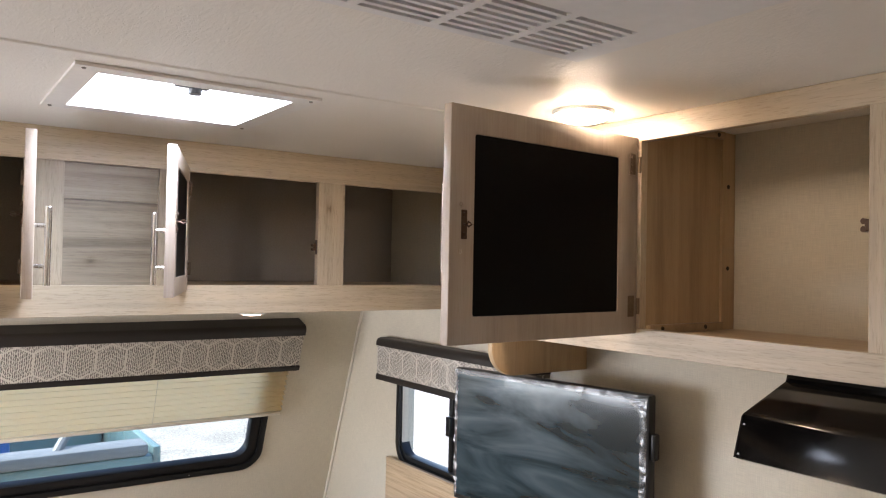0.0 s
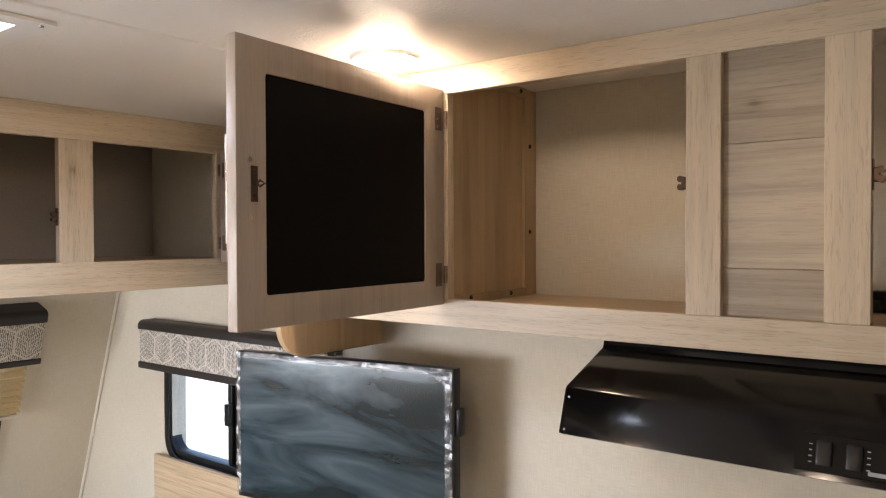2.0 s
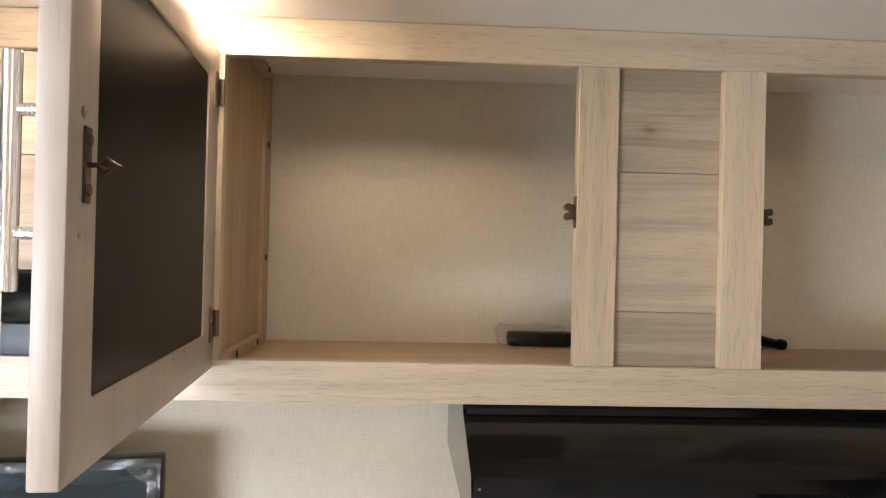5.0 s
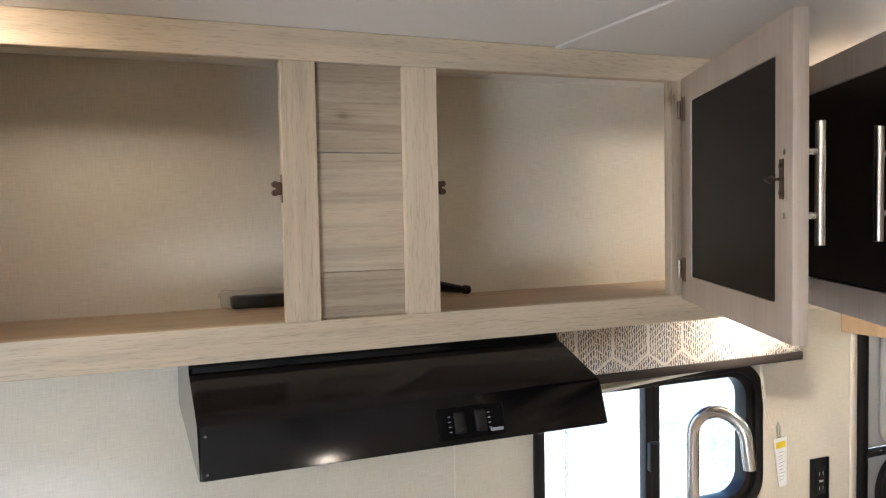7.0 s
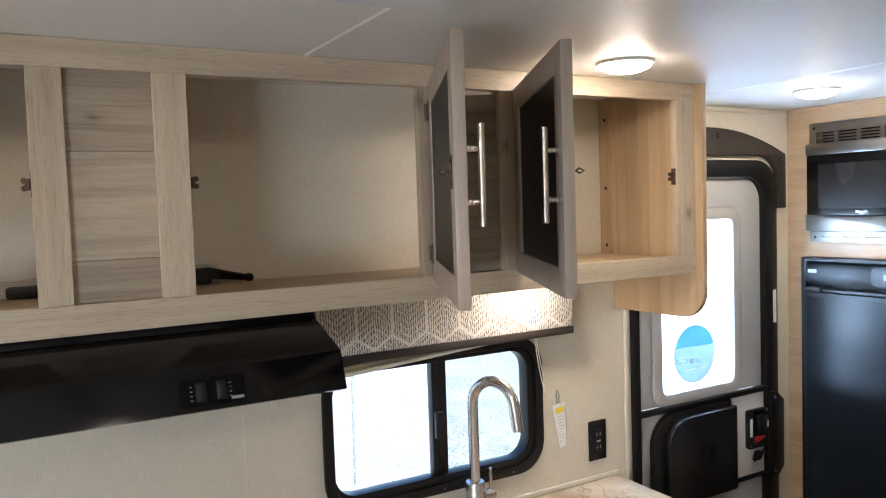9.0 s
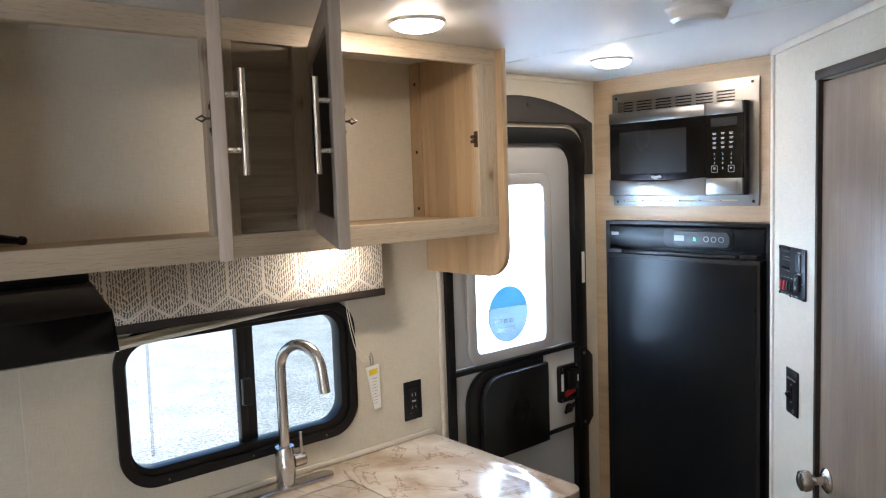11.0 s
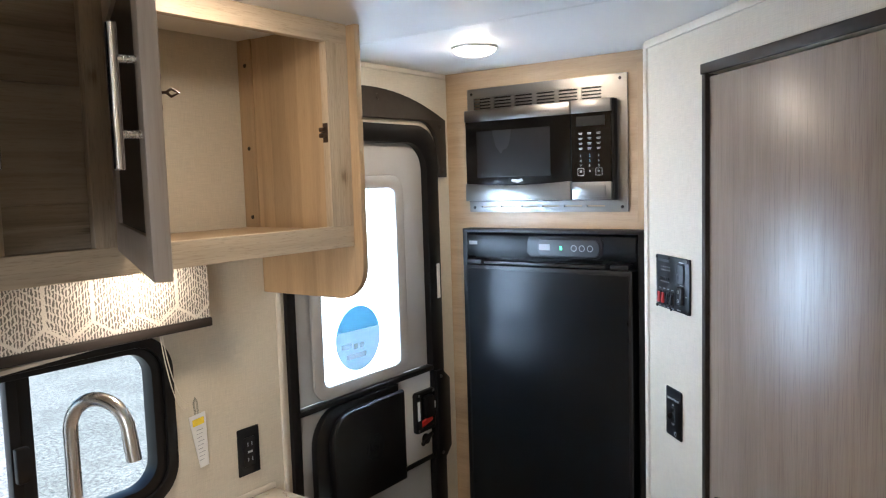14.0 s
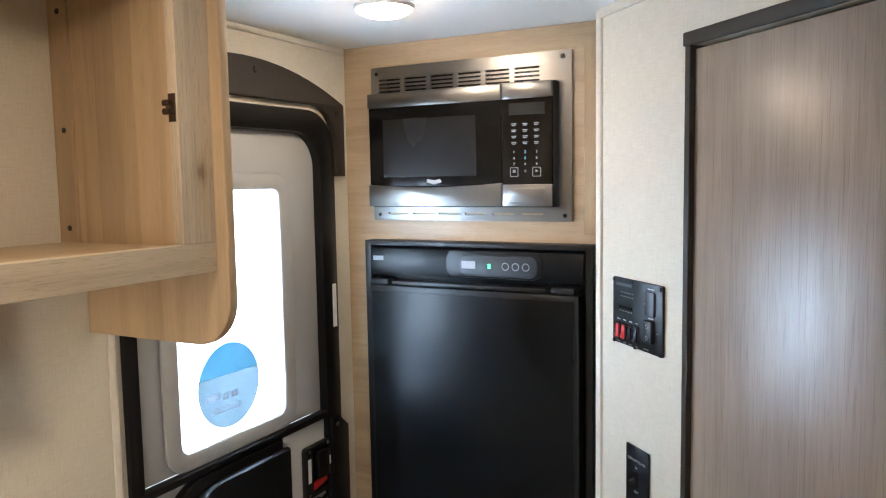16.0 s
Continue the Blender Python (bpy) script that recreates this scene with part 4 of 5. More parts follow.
# ---------------------------------------------------------------- counter, sink cover, faucet
base = thing("base_cabinet", (0.4, -0.3, 0.0), "light oak base cabinet carrying the sink counter", "cabinet")
part("body", boxes((-0.75, 1.455, -0.545, -0.002, 0.08, 0.876)), OAK_Z, base)
part("toe_kick", boxes((-0.75, 1.455, -0.48, -0.002, 0.0, 0.079)), TRIM_BROWN, base)
ct = thing("countertop", (0.4, -0.3, 0.877), "beige marble-look laminate countertop with rounded corner", "countertop")
SX0, SX1, SY0, SY1 = 0.60, 1.092, -0.470, -0.128
bm = bmesh.new()
top = pierced(-0.75, 1.40, -0.585, -0.001, [(SX0, SX1, SY0, SY1)], 0.877, 0.914, flat=True)
out = [(1.40, -0.001), (1.40, -0.585)] + [(1.474 - 0.045 + 0.045 * math.sin(radians(a)), -0.585 + 0.045 - 0.045 * math.cos(radians(a))) for a in range(0, 91, 10)] + [(1.474, -0.001)]
tip = prism(out, 0.877, 0.914, bevel=0.006)
tip.transform(Matrix(((1, 0, 0, 0), (0, 0, 1, 0), (0, 1, 0, 0), (0, 0, 0, 1))))
bmesh.ops.recalc_face_normals(tip, faces=tip.faces[:])
part("worktop", joined(top, tip), COUNTER, ct)
part("sink_cover", boxes((SX0 + 0.002, SX1 - 0.002, SY0 + 0.002, SY1 - 0.002, 0.886, 0.9132), bevel=0.0015), COUNTER, ct, "flush sink cover of the same laminate")
part("caulk_line", boxes((-0.75, 1.474, -0.009, -0.0012, 0.9142, 0.929), bevel=0.003), CREAM_TRIM, ct, "cream caulk line along the wall")

fa = thing("faucet", (0.947, -0.060, 0.914), "brushed nickel gooseneck kitchen faucet on the countertop", "faucet")
plate = prism(rounded(-0.128, 0.128, -0.026, 0.026, 0.0255, 8), 0, 0.010, bevel=0.003)
plate.transform(Matrix.Translation((0.950, -0.066, 0.9145)) @ Matrix(((1, 0, 0, 0), (0, 0, 1, 0), (0, 1, 0, 0), (0, 0, 0, 1))))
bmesh.ops.recalc_face_normals(plate, faces=plate.faces[:])
part("base_plate", plate, NICKEL, fa)
part("body", lathe([(0, 0.0), (0.024, 0.0), (0.0245, 0.002), (0.0245, 0.094), (0.023, 0.098), (0.016, 0.099), (0, 0.099)], 28, Matrix.Translation((0.947, -0.060, 0.924))), NICKEL, fa)
R = 0.060
sx, sy = 0.42, -0.91
neck = [(0.947, -0.060, 1.02), (0.947, -0.060, 1.10), (0.947, -0.060, 1.19)]
for a in range(0, 176, 12):
    t = radians(a)
    q = R - R * math.cos(t)
    neck.append((0.947 + q * sx, -0.060 + q * sy, 1.222 + R * math.sin(t)))
last = Vector(neck[-1])
neck.append(tuple(last + Vector((0.005 * sx, 0.005 * sy, -0.040))))
neck.append(tuple(last + Vector((0.009 * sx, 0.009 * sy, -0.066))))
part("spout", tube(neck, [0.0135] * (len(neck) - 2) + [0.0140, 0.0140], 16), NICKEL, fa)
part("lever", joined(lathe([(0, 0.0), (0.017, 0.0), (0.017, 0.030), (0.015, 0.033), (0, 0.033)], 20, Matrix.Translation((0.968, -0.062, 0.978)) @ Matrix.Rotation(radians(90), 4, "Y")),
                     tube([(0.992, -0.062, 0.990), (0.992, -0.062, 1.048)], [0.005, 0.0042], 10)), NICKEL, fa, "nickel side lever")


def wall_plate(name, frame_m, x0, x1, z0, z1, label, category):
    t = thing(name, ((x0 + x1) / 2, 0, z0), label, category, frame_m)
    part("plate", boxes((x0, x1, -0.006, -0.0005, z0, z1), bevel=0.0025), PLATE_BLACK, t)
    return t


ol = wall_plate("wall_outlet", None, 1.367, 1.431, 0.972, 1.087, "black wall outlet above the counter", "outlet")
part("receptacle", boxes((1.382, 1.416, -0.009, -0.005, 0.993, 1.064), bevel=0.003), PLASTIC_BLACK, ol)
for zz in (1.010, 1.047):
    for dx in (-0.006, 0.006):
        part("slot", boxes((1.399 + dx - 0.0012, 1.399 + dx + 0.0012, -0.0094, -0.0088, zz - 0.004, zz + 0.005)), INK_GREY, ol)
part("marking", boxes((1.392, 1.406, -0.0096, -0.009, 1.026, 1.031)), INK_WHITE, ol, "pale printed test marking")


# ---------------------------------------------------------------- entry door
ed = thing("entry_door", (1.876, 0.0, 0.03), "closed grey trailer entry door with bright window and black frame", "door", kind="structure")
dx0, dx1, dz0, dz1 = DOOR
part("door_frame", prism(rounded(dx0, dx1, dz0, dz1, 0.10, 9, (0, 0, 1, 1)), -0.012, 0.045, holes=[rounded(dx0 + 0.030, dx1 - 0.060, dz0 + 0.02, dz1 - 0.054, 0.085, 9, (0, 0, 1, 1))], bevel=0.004), FRAME_BLACK, ed, "black door frame")
WX0, WX1, WZ0, WZ1 = 1.674, 1.986, 1.119, 1.640
lx0, lx1, lz1 = dx0 + 0.031, dx1 - 0.061, dz1 - 0.055
part("upper_leaf", prism(rounded(lx0, lx1, 1.080, lz1, 0.083, 9, (0, 0, 1, 1)), 0.010, 0.035, holes=[rounded(WX0 - 0.012, WX1 + 0.012, WZ0 - 0.012, WZ1 + 0.012, 0.030, 6)], bevel=0.002), DOOR_GREY, ed, "grey upper door liner")
part("lower_leaf", boxes((lx0, lx1, 0.010, 0.035, 0.05, 1.066), bevel=0.002), DOOR_GREY, ed, "grey lower door liner")
part("window_bezel", prism(rounded(WX0 - 0.045, WX1 + 0.045, WZ0 - 0.040, WZ1 + 0.042, 0.050, 7), 0.0, 0.010, holes=[rounded(WX0 - 0.004, WX1 + 0.004, WZ0 - 0.004, WZ1 + 0.004, 0.022, 6)], bevel=0.005), DOOR_GREY, ed, "grey moulded window surround")
DOOR_GLASS = translucent("frosted_door_glass", (0.97, 0.98, 0.99), 0.95)
g = part("frosted_pane", boxes((WX0 - 0.010, WX1 + 0.010, 0.016, 0.018, WZ0 - 0.010, WZ1 + 0.010)), DOOR_GLASS, ed, "bright frosted pane")
disc = lathe([(0, 0.0), (0.093, 0.0), (0.093, 0.0012), (0, 0.0012)], 40, Matrix.Translation((1.822, 0.0155, 1.224)) @ Matrix.Rotation(radians(90), 4, "X"))
STICKER = translucent("pale_blue_sticker", (0.190, 0.216, 0.230), 0.9)
STICKER_BLUE = translucent("blue_sticker_band", (0.60, 0.87, 0.97), 0.95)
STICKER_PRINT = translucent("faded_sticker_print", (0.965, 0.975, 0.985), 0.95)
part("round_sticker", disc, STICKER, ed, "round pale blue sticker")
band = [(1.822 + 0.093 * math.cos(radians(a)), 1.224 + 0.093 * math.sin(radians(a))) for a in range(14, 167, 6)]
part("sticker_band", prism(band, 0.0135, 0.0141), STICKER_BLUE, ed, "blue band across the sticker")
for k, (a, b, zz) in enumerate(((1.75, 1.79, 1.20), (1.80, 1.815, 1.195), (1.826, 1.842, 1.195), (1.77, 1.85, 1.168))):
    part("sticker_print", boxes((a, b, 0.0130, 0.0140, zz, zz + 0.014)), STICKER_PRINT, ed)
part("mid_bar", boxes((lx0 - 0.012, lx1 + 0.004, -0.0125, 0.012, 1.064, 1.080), bevel=0.003), FRAME_BLACK, ed, "black bar between door halves")
part("low_bar", boxes((1.95, lx1 + 0.004, -0.004, 0.012, 0.775, 0.790), bevel=0.003), FRAME_BLACK, ed, "black lower bar")
part("storage_panel", prism(rounded(1.612, 1.957, 0.775, 1.062, 0.10, 9, (0, 0, 0, 1)), -0.014, 0.008, bevel=0.004), PLASTIC_BLACK, ed, "black moulded pocket panel")
part("pocket_cover", prism(rounded(1.652, 1.957, 0.775, 1.046, 0.085, 9, (0, 0, 0, 1)), -0.040, -0.014, bevel=0.010), PLASTIC_BLACK, ed, "black raised cover")
for k in range(5):
    r = 0.007 + 0.007 * k
    part("grille_ring", moved(lathe([(r, 0.0), (r + 0.0025, 0.0), (r + 0.0025, 0.0015), (r, 0.0015), (r, 0.0)], 28), Matrix.Translation((1.815, -0.0400, 0.916)) @ Matrix.Rotation(radians(90), 4, "X")), PLASTIC_BLACK, ed)
part("latch_panel", boxes((1.957, 2.132, 0.0, 0.012, 0.790, 1.064), bevel=0.002), DOOR_WHITE, ed, "pale latch panel")
part("latch_housing", prism(rounded(2.036, 2.136, 0.880, 1.010, 0.010, 4), -0.016, 0.0, holes=[rounded(2.064, 2.128, 0.892, 0.998, 0.008, 4)], bevel=0.003), PLASTIC_BLACK, ed, "black latch housing")
part("latch_well", boxes((2.060, 2.132, -0.003, -0.0004, 0.888, 1.002)), FRAME_BLACK, ed, "black latch well")
part("latch_label", boxes((2.042, 2.054, -0.0168, -0.0158, 0.922, 0.982)), PAPER, ed, "white strip label on the latch")
part("latch_paddle", prism(rounded(2.078, 2.124, 0.920, 0.992, 0.010, 4), -0.022, -0.004, bevel=0.005), PLASTIC_BLACK, ed, "black paddle handle")
part("latch_mark", boxes((2.129, 2.134, -0.0168, -0.0158, 0.944, 0.966)), PAPER, ed)
part("red_tab", moved(boxes((-0.028, 0.028, -0.010, 0.0, -0.009, 0.009), bevel=0.003), Matrix.Translation((2.092, -0.006, 0.910)) @ Matrix.Rotation(radians(-12), 4, "Y")), RED, ed, "red lock tab")
for xx, zz in ((2.050, 1.000), (2.124, 1.003), (2.046, 0.890)):
    part("latch_screw", lathe([(0.0045, 0.0), (0.0035, 0.002), (0, 0.0024)], 10, Matrix.Translation((xx, -0.0158, zz)) @ Matrix.Rotation(radians(90), 4, "X")), STEEL_X, ed)
part("deadbolt_lever", moved(joined(boxes((-0.030, 0.030, -0.014, -0.004, -0.007, 0.007), bevel=0.004), lathe([(0.016, 0.0), (0.016, 0.010), (0, 0.010)], 16, Matrix.Rotation(radians(90), 4, "X"))), Matrix.Translation((2.092, -0.002, 0.852)) @ Matrix.Rotation(radians(-24), 4, "Y")), PLASTIC_BLACK, ed, "black deadbolt lever")
part("edge_guard", prism([(2.140, 1.060), (2.172, 1.060), (2.210, 1.026), (2.210, 0.800), (2.184, 0.772), (2.140, 0.772)], -0.022, -0.002, bevel=0.004), FRAME_BLACK, ed, "black latch edge guard")
for zz in (1.040, 0.790):
    part("bolt", lathe([(0.006, 0.0), (0.005, 0.003), (0, 0.004)], 10, Matrix.Translation((2.160, -0.022, zz)) @ Matrix.Rotation(radians(90), 4, "X")), STEEL_X, ed)
part("serial_label", boxes((2.168, 2.183, -0.0135, -0.0122, 1.29, 1.40)), PAPER, ed, "white narrow printed label")
# arched trim over the door
cx = 1.869
arch = []
W2 = 0.362
for k in range(21):
    x = cx - W2 + 2 * W2 * k / 20
    arch.append((x, 1.932 - 0.080 * ((x - cx) / W2) ** 2))
arch = arch[::-1]
inner = [(cx - W2, 1.672), (cx - 0.324, 1.672), (cx - 0.324, 1.73)]
inner += [(cx - 0.324 + 0.09 - 0.09 * math.cos(radians(a)), 1.755 + 0.09 * math.sin(radians(a))) for a in range(0, 91, 10)]
inner += [(cx + 0.324 - 0.09 + 0.09 * math.sin(radians(a)), 1.755 + 0.09 * math.cos(radians(a))) for a in range(0, 91, 10)]
inner += [(cx + 0.324, 1.73), (cx + 0.324, 1.672), (cx + W2, 1.672)]
at = thing("door_arch_trim", (cx, 0, 1.672), "dark brown arched trim over the entry door", "trim", kind="structure")
part("arch", prism(inner + arch, -0.020, -0.001, bevel=0.004), TRIM_BROWN, at)
for x, z in ((1.905, 1.905), (2.200, 1.83), (2.212, 1.69), (1.535, 1.83)):
    part("screw_cap", lathe([(0.009, 0.0), (0.008, 0.003), (0, 0.004)], 12, Matrix.Translation((x, -0.0195, z)) @ Matrix.Rotation(radians(90), 4, "X")), TRIM_BROWN, at)


# ---------------------------------------------------------------- fridge and microwave unit
MW = (0.070, 0.600, 1.556, 1.940)
FR = (0.083, 0.677, 0.12, 1.510)
un = thing("appliance_cabinet", (0.36, 0.2, 0.0), "light oak tall cabinet housing microwave and fridge", "cabinet", UNIT)
part("face_panel", pierced(0.0, 0.722, 0.0, CEIL - 0.001, [(MW[0] + 0.036, MW[1] - 0.004, MW[2] + 0.023, MW[3] - 0.017), (FR[0] + 0.02, FR[1] - 0.02, 0.14, FR[3] - 0.02)], 0.0, 0.018), MAPLE_X, un)
part("side_stile", boxes((0.642, 0.700, -0.003, -0.0003, 1.53, 1.965), bevel=0.001, seg=1), MAPLE_Z, un)
part("body", boxes((0.002, 0.70, 0.50, 0.52, 0, CEIL - 0.002), (0.0, 0.018, 0.018, 0.50, 0, CEIL - 0.002), (0.70, 0.72, 0.018, 0.50, 0, CEIL - 0.002)), OAK_Z, un)

mw = thing("microwave", ((MW[0] + MW[1]) / 2, 0.0, MW[2]), "built-in stainless microwave with black glass and vented trim", "microwave", UNIT @ Matrix.Translation((0.016, 0.0, 0.003)))
slots = []
for k in range(6):
    a = MW[0] + 0.024 + k * 0.0735
    for r in range(4):
        z = 1.876 + r * 0.0095
        slots.append(rounded(a, a + 0.062, z, z + 0.0052, 0.0025, 2))
for k in range(6):
    a = MW[0] + 0.044 + k * 0.0720
    slots.append(rounded(a, a + 0.057, 1.571, 1.5755, 0.002, 2))
bx0, bx1, bz0, bz1 = MW[0] + 0.012, 0.566, 1.590, 1.872
part("trim_frame", prism(rounded(*MW, 0.004, 3), -0.006, -0.0003, holes=slots + [[(bx0 + 0.01, bz0 + 0.01), (bx1 - 0.01, bz0 + 0.01), (bx1 - 0.01, bz1 - 0.01), (bx0 + 0.01, bz1 - 0.01)]]), STEEL_X, mw, "brushed stainless trim frame")
part("vent_backing", boxes((MW[0] + 0.03, MW[1] - 0.03, 0.02, 0.024, MW[2] + 0.022, MW[3] - 0.022)), PLASTIC_BLACK, mw)
part("body", boxes((bx0, bx1 + 0.003, -0.028, 0.015, bz0, bz1), bevel=0.002), PLASTIC_BLACK, mw, "black oven body")
split = 0.440
mf = -0.032
part("door", boxes((bx0 - 0.006, split - 0.001, mf + 0.004, -0.016, bz0 + 0.002, bz1 - 0.002), bevel=0.003), PLASTIC_BLACK, mw, "black oven door")
part("glass", boxes((bx0 - 0.004, split - 0.002, mf, mf + 0.004, 1.642, 1.838)), HOOD_BLACK, mw, "glossy black oven glass")
WINDOW_MESH = speckled("oven_window_mesh", (0.0125, 0.0115, 0.0105), 0.26, scale=900, spec=0.35)
part("viewing_window", boxes((bx0 + 0.036, split - 0.066, mf - 0.0012, mf - 0.0002, 1.664, 1.806), bevel=0.0003, seg=1), WINDOW_MESH, mw, "dark mesh viewing window")
part("upper_band", boxes((bx0 - 0.007, split - 0.001, mf - 0.004, -0.016, 1.836, bz1), bevel=0.003), STEEL_X, mw, "stainless upper band")
curve = [(bx0 - 0.007, 1.592)] + [(split - 0.001, 1.592)]
n_c = 12
lowtop = [(split - 0.001 + (bx0 - 0.007 - split + 0.001) * k / n_c, 1.646 - 0.008 * math.sin(math.pi * k / n_c)) for k in range(n_c + 1)]
part("lower_band", prism(curve + lowtop, mf - 0.004, -0.016, bevel=0.002), STEEL_X, mw, "stainless lower band with curved top")
part("control_panel", boxes((split + 0.001, bx1 - 0.004, mf, -0.016, 1.640, 1.840), bevel=0.001, seg=1), HOOD_BLACK, mw, "glossy black control panel")
part("panel_cap", boxes((split + 0.001, bx1 - 0.003, mf - 0.004, -0.016, 1.836, bz1), bevel=0.003), STEEL_X, mw, "stainless panel cap")
part("panel_foot", boxes((split + 0.001, bx1 - 0.003, mf - 0.004, -0.016, 1.592, 1.642), bevel=0.003), STEEL_X, mw, "stainless panel foot")
part("door_button", prism(rounded(split + 0.016, bx1 - 0.020, 1.600, 1.634, 0.005, 4), mf - 0.007, mf - 0.003, bevel=0.0015), STEEL_X, mw, "stainless door button")
part("display", boxes((split + 0.018, bx1 - 0.022, mf - 0.001, mf - 0.0002, 1.800, 1.826)), PLATE_BLACK, mw, "dark display window")
cols = [split + 0.030, split + 0.0575, split + 0.085]
for r, z in enumerate((1.778, 1.764, 1.750, 1.736)):
    for c in cols:
        part("key_print", boxes((c - 0.006, c + 0.006, mf - 0.0008, mf - 0.0001, z + 0.0008, z + 0.0026), (c - 0.005, c + 0.004, mf - 0.0008, mf - 0.0001, z - 0.0026, z - 0.0008)), INK_GREY, mw)
for (tx, c, z, mt) in (("1", 0, 1.716, INK_GREY), ("2", 1, 1.716, INK_BLUE), ("3", 2, 1.716, INK_GREY), ("4", 0, 1.702, INK_GREY), ("5", 1, 1.702, INK_BLUE), ("6", 2, 1.702, INK_GREY), ("7", 0, 1.688, INK_WHITE), ("8", 1, 1.688, INK_WHITE), ("9", 2, 1.688, INK_WHITE), ("0", 1, 1.672, INK_WHITE)):
    words(tx, 0.009, mt, mw, Matrix.Translation((cols[c], mf - 0.0006, z)), "key_digit")
for c in (cols[0], cols[2]):
    part("key_outline", prism(rounded(c - 0.010, c + 0.010, 1.660, 1.681, 0.002, 2), mf - 0.0008, mf - 0.0001, holes=[rounded(c - 0.009, c + 0.009, 1.661, 1.680, 0.0015, 2)]), INK_WHITE, mw)
part("key_symbol", boxes((cols[0] - 0.003, cols[0] - 0.001, mf - 0.0008, mf - 0.0001, 1.669, 1.676), (cols[0] + 0.001, cols[0] + 0.003, mf - 0.0008, mf - 0.0001, 1.669, 1.676)), INK_WHITE, mw)
part("key_symbol", prism([(cols[2] - 0.003, 1.669), (cols[2] + 0.004, 1.6725), (cols[2] - 0.003, 1.676)], mf - 0.0008, mf - 0.0001), INK_WHITE, mw)
part("badge", prism([(0.240, 1.650), (0.262, 1.645), (0.282, 1.651), (0.276, 1.658), (0.262, 1.655), (0.242, 1.658)], mf - 0.0008, mf - 0.0001), INK_WHITE, mw, "pale badge shape")
for x, z in ((MW[0] + 0.016, MW[3] - 0.016), (MW[1] - 0.022, MW[3] - 0.014), (MW[0] + 0.018, MW[2] + 0.014), (MW[1] - 0.018, MW[2] + 0.014)):
    part("screw", lathe([(0.005, 0.0), (0.004, 0.002), (0, 0.0024)], 10, Matrix.Translation((x, -0.0058, z)) @ Matrix.Rotation(radians(90), 4, "X")), PLASTIC_BLACK, mw, "black screw")

fr = thing("fridge", ((FR[0] + FR[1]) / 2, 0.0, FR[2]), "satin black trailer fridge with control panel above its door", "fridge", UNIT)
ff = -0.050
part("flange", prism([(FR[0], FR[2]), (FR[1], FR[2]), (FR[1], FR[3]), (FR[0], FR[3])], ff, -0.0003, holes=[[(FR[0] + 0.018, FR[2] + 0.018), (FR[1] - 0.018, FR[2] + 0.018), (FR[1] - 0.018, FR[3] - 0.012), (FR[0] + 0.018, FR[3] - 0.012)]], bevel=0.003), PLASTIC_BLACK, fr, "black mounting flange")
part("back", boxes((FR[0] + 0.015, FR[1] - 0.015, -0.004, 0.02, FR[2] + 0.015, FR[3] - 0.010)), PLASTIC_BLACK, fr)
bmh = bmesh.new()
prof = [(-0.004, 1.497), (-0.030, 1.497), (-0.046, 1.490), (-0.053, 1.470), (-0.053, 1.440), (-0.046, 1.424), (-0.004, 1.420)]
ea, eb = [[bmh.verts.new((x, y, z)) for y, z in prof] for x in (FR[0] + 0.020, FR[1] - 0.022)]
for i in range(len(prof)):
    j = (i + 1) % len(prof)
    bmh.faces.new((ea[i], ea[j], eb[j], eb[i]))
bmh.faces.new(ea[::-1])
bmh.faces.new(eb)
bmesh.ops.recalc_face_normals(bmh, faces=bmh.faces[:])
part("header", bmh, FRIDGE_BLACK, fr, "black rounded header")
part("control_recess", prism(rounded(0.318, 0.560, 1.428, 1.492, 0.022, 6), -0.0555, -0.050, bevel=0.002), PLATE_BLACK, fr, "black control recess")
part("control_panel", prism(rounded(0.356, 0.552, 1.433, 1.482, 0.020, 6), -0.0610, -0.054, bevel=0.002), SLATE, fr, "slate grey control panel")
part("badge", boxes((0.362, 0.398, -0.0618, -0.0605, 1.450, 1.468)), INK_GREY, fr, "pale badge")
part("display", boxes((0.430, 0.4365, -0.0618, -0.0605, 1.452, 1.463)), DISPLAY_GREEN, fr, "small green lit display")
for xx in (0.474, 0.499, 0.524):
    part("button", lathe([(0.0072, 0.0), (0.0092, 0.0), (0.0092, 0.0015), (0.0072, 0.0015), (0.0072, 0.0)], 20, Matrix.Translation((xx, -0.0605, 1.458)) @ Matrix.Rotation(radians(90), 4, "X")), INK_GREY, fr, "pale ringed button")
part("brand_mark", boxes((FR[0] + 0.028, FR[0] + 0.058, -0.0545, -0.0530, 1.461, 1.472)), INK_GREY, fr, "pale brand mark bar")
fd = part("door", boxes((FR[0] + 0.020, FR[1] - 0.028, -0.064, -0.006, FR[2] + 0.03, 1.400), bevel=0.006), PLASTIC_BLACK, fr, "black fridge door")
part("door_panel", boxes((FR[0] + 0.030, FR[1] - 0.040, -0.0665, -0.063, FR[2] + 0.05, 1.386), bevel=0.0012), FRIDGE_BLACK, fr, "satin black door panel")
part("handle_rail", boxes((FR[0] + 0.085, FR[1] - 0.105, -0.064, -0.030, 1.402, 1.412), bevel=0.003), PLASTIC_BLACK, fr, "black grip rail")
for xx in (FR[0] + 0.045, FR[1] - 0.07):
    part("hinge_cap", boxes((xx - 0.025, xx + 0.030, -0.062, -0.020, 1.400, 1.415), bevel=0.004), PLASTIC_BLACK, fr)


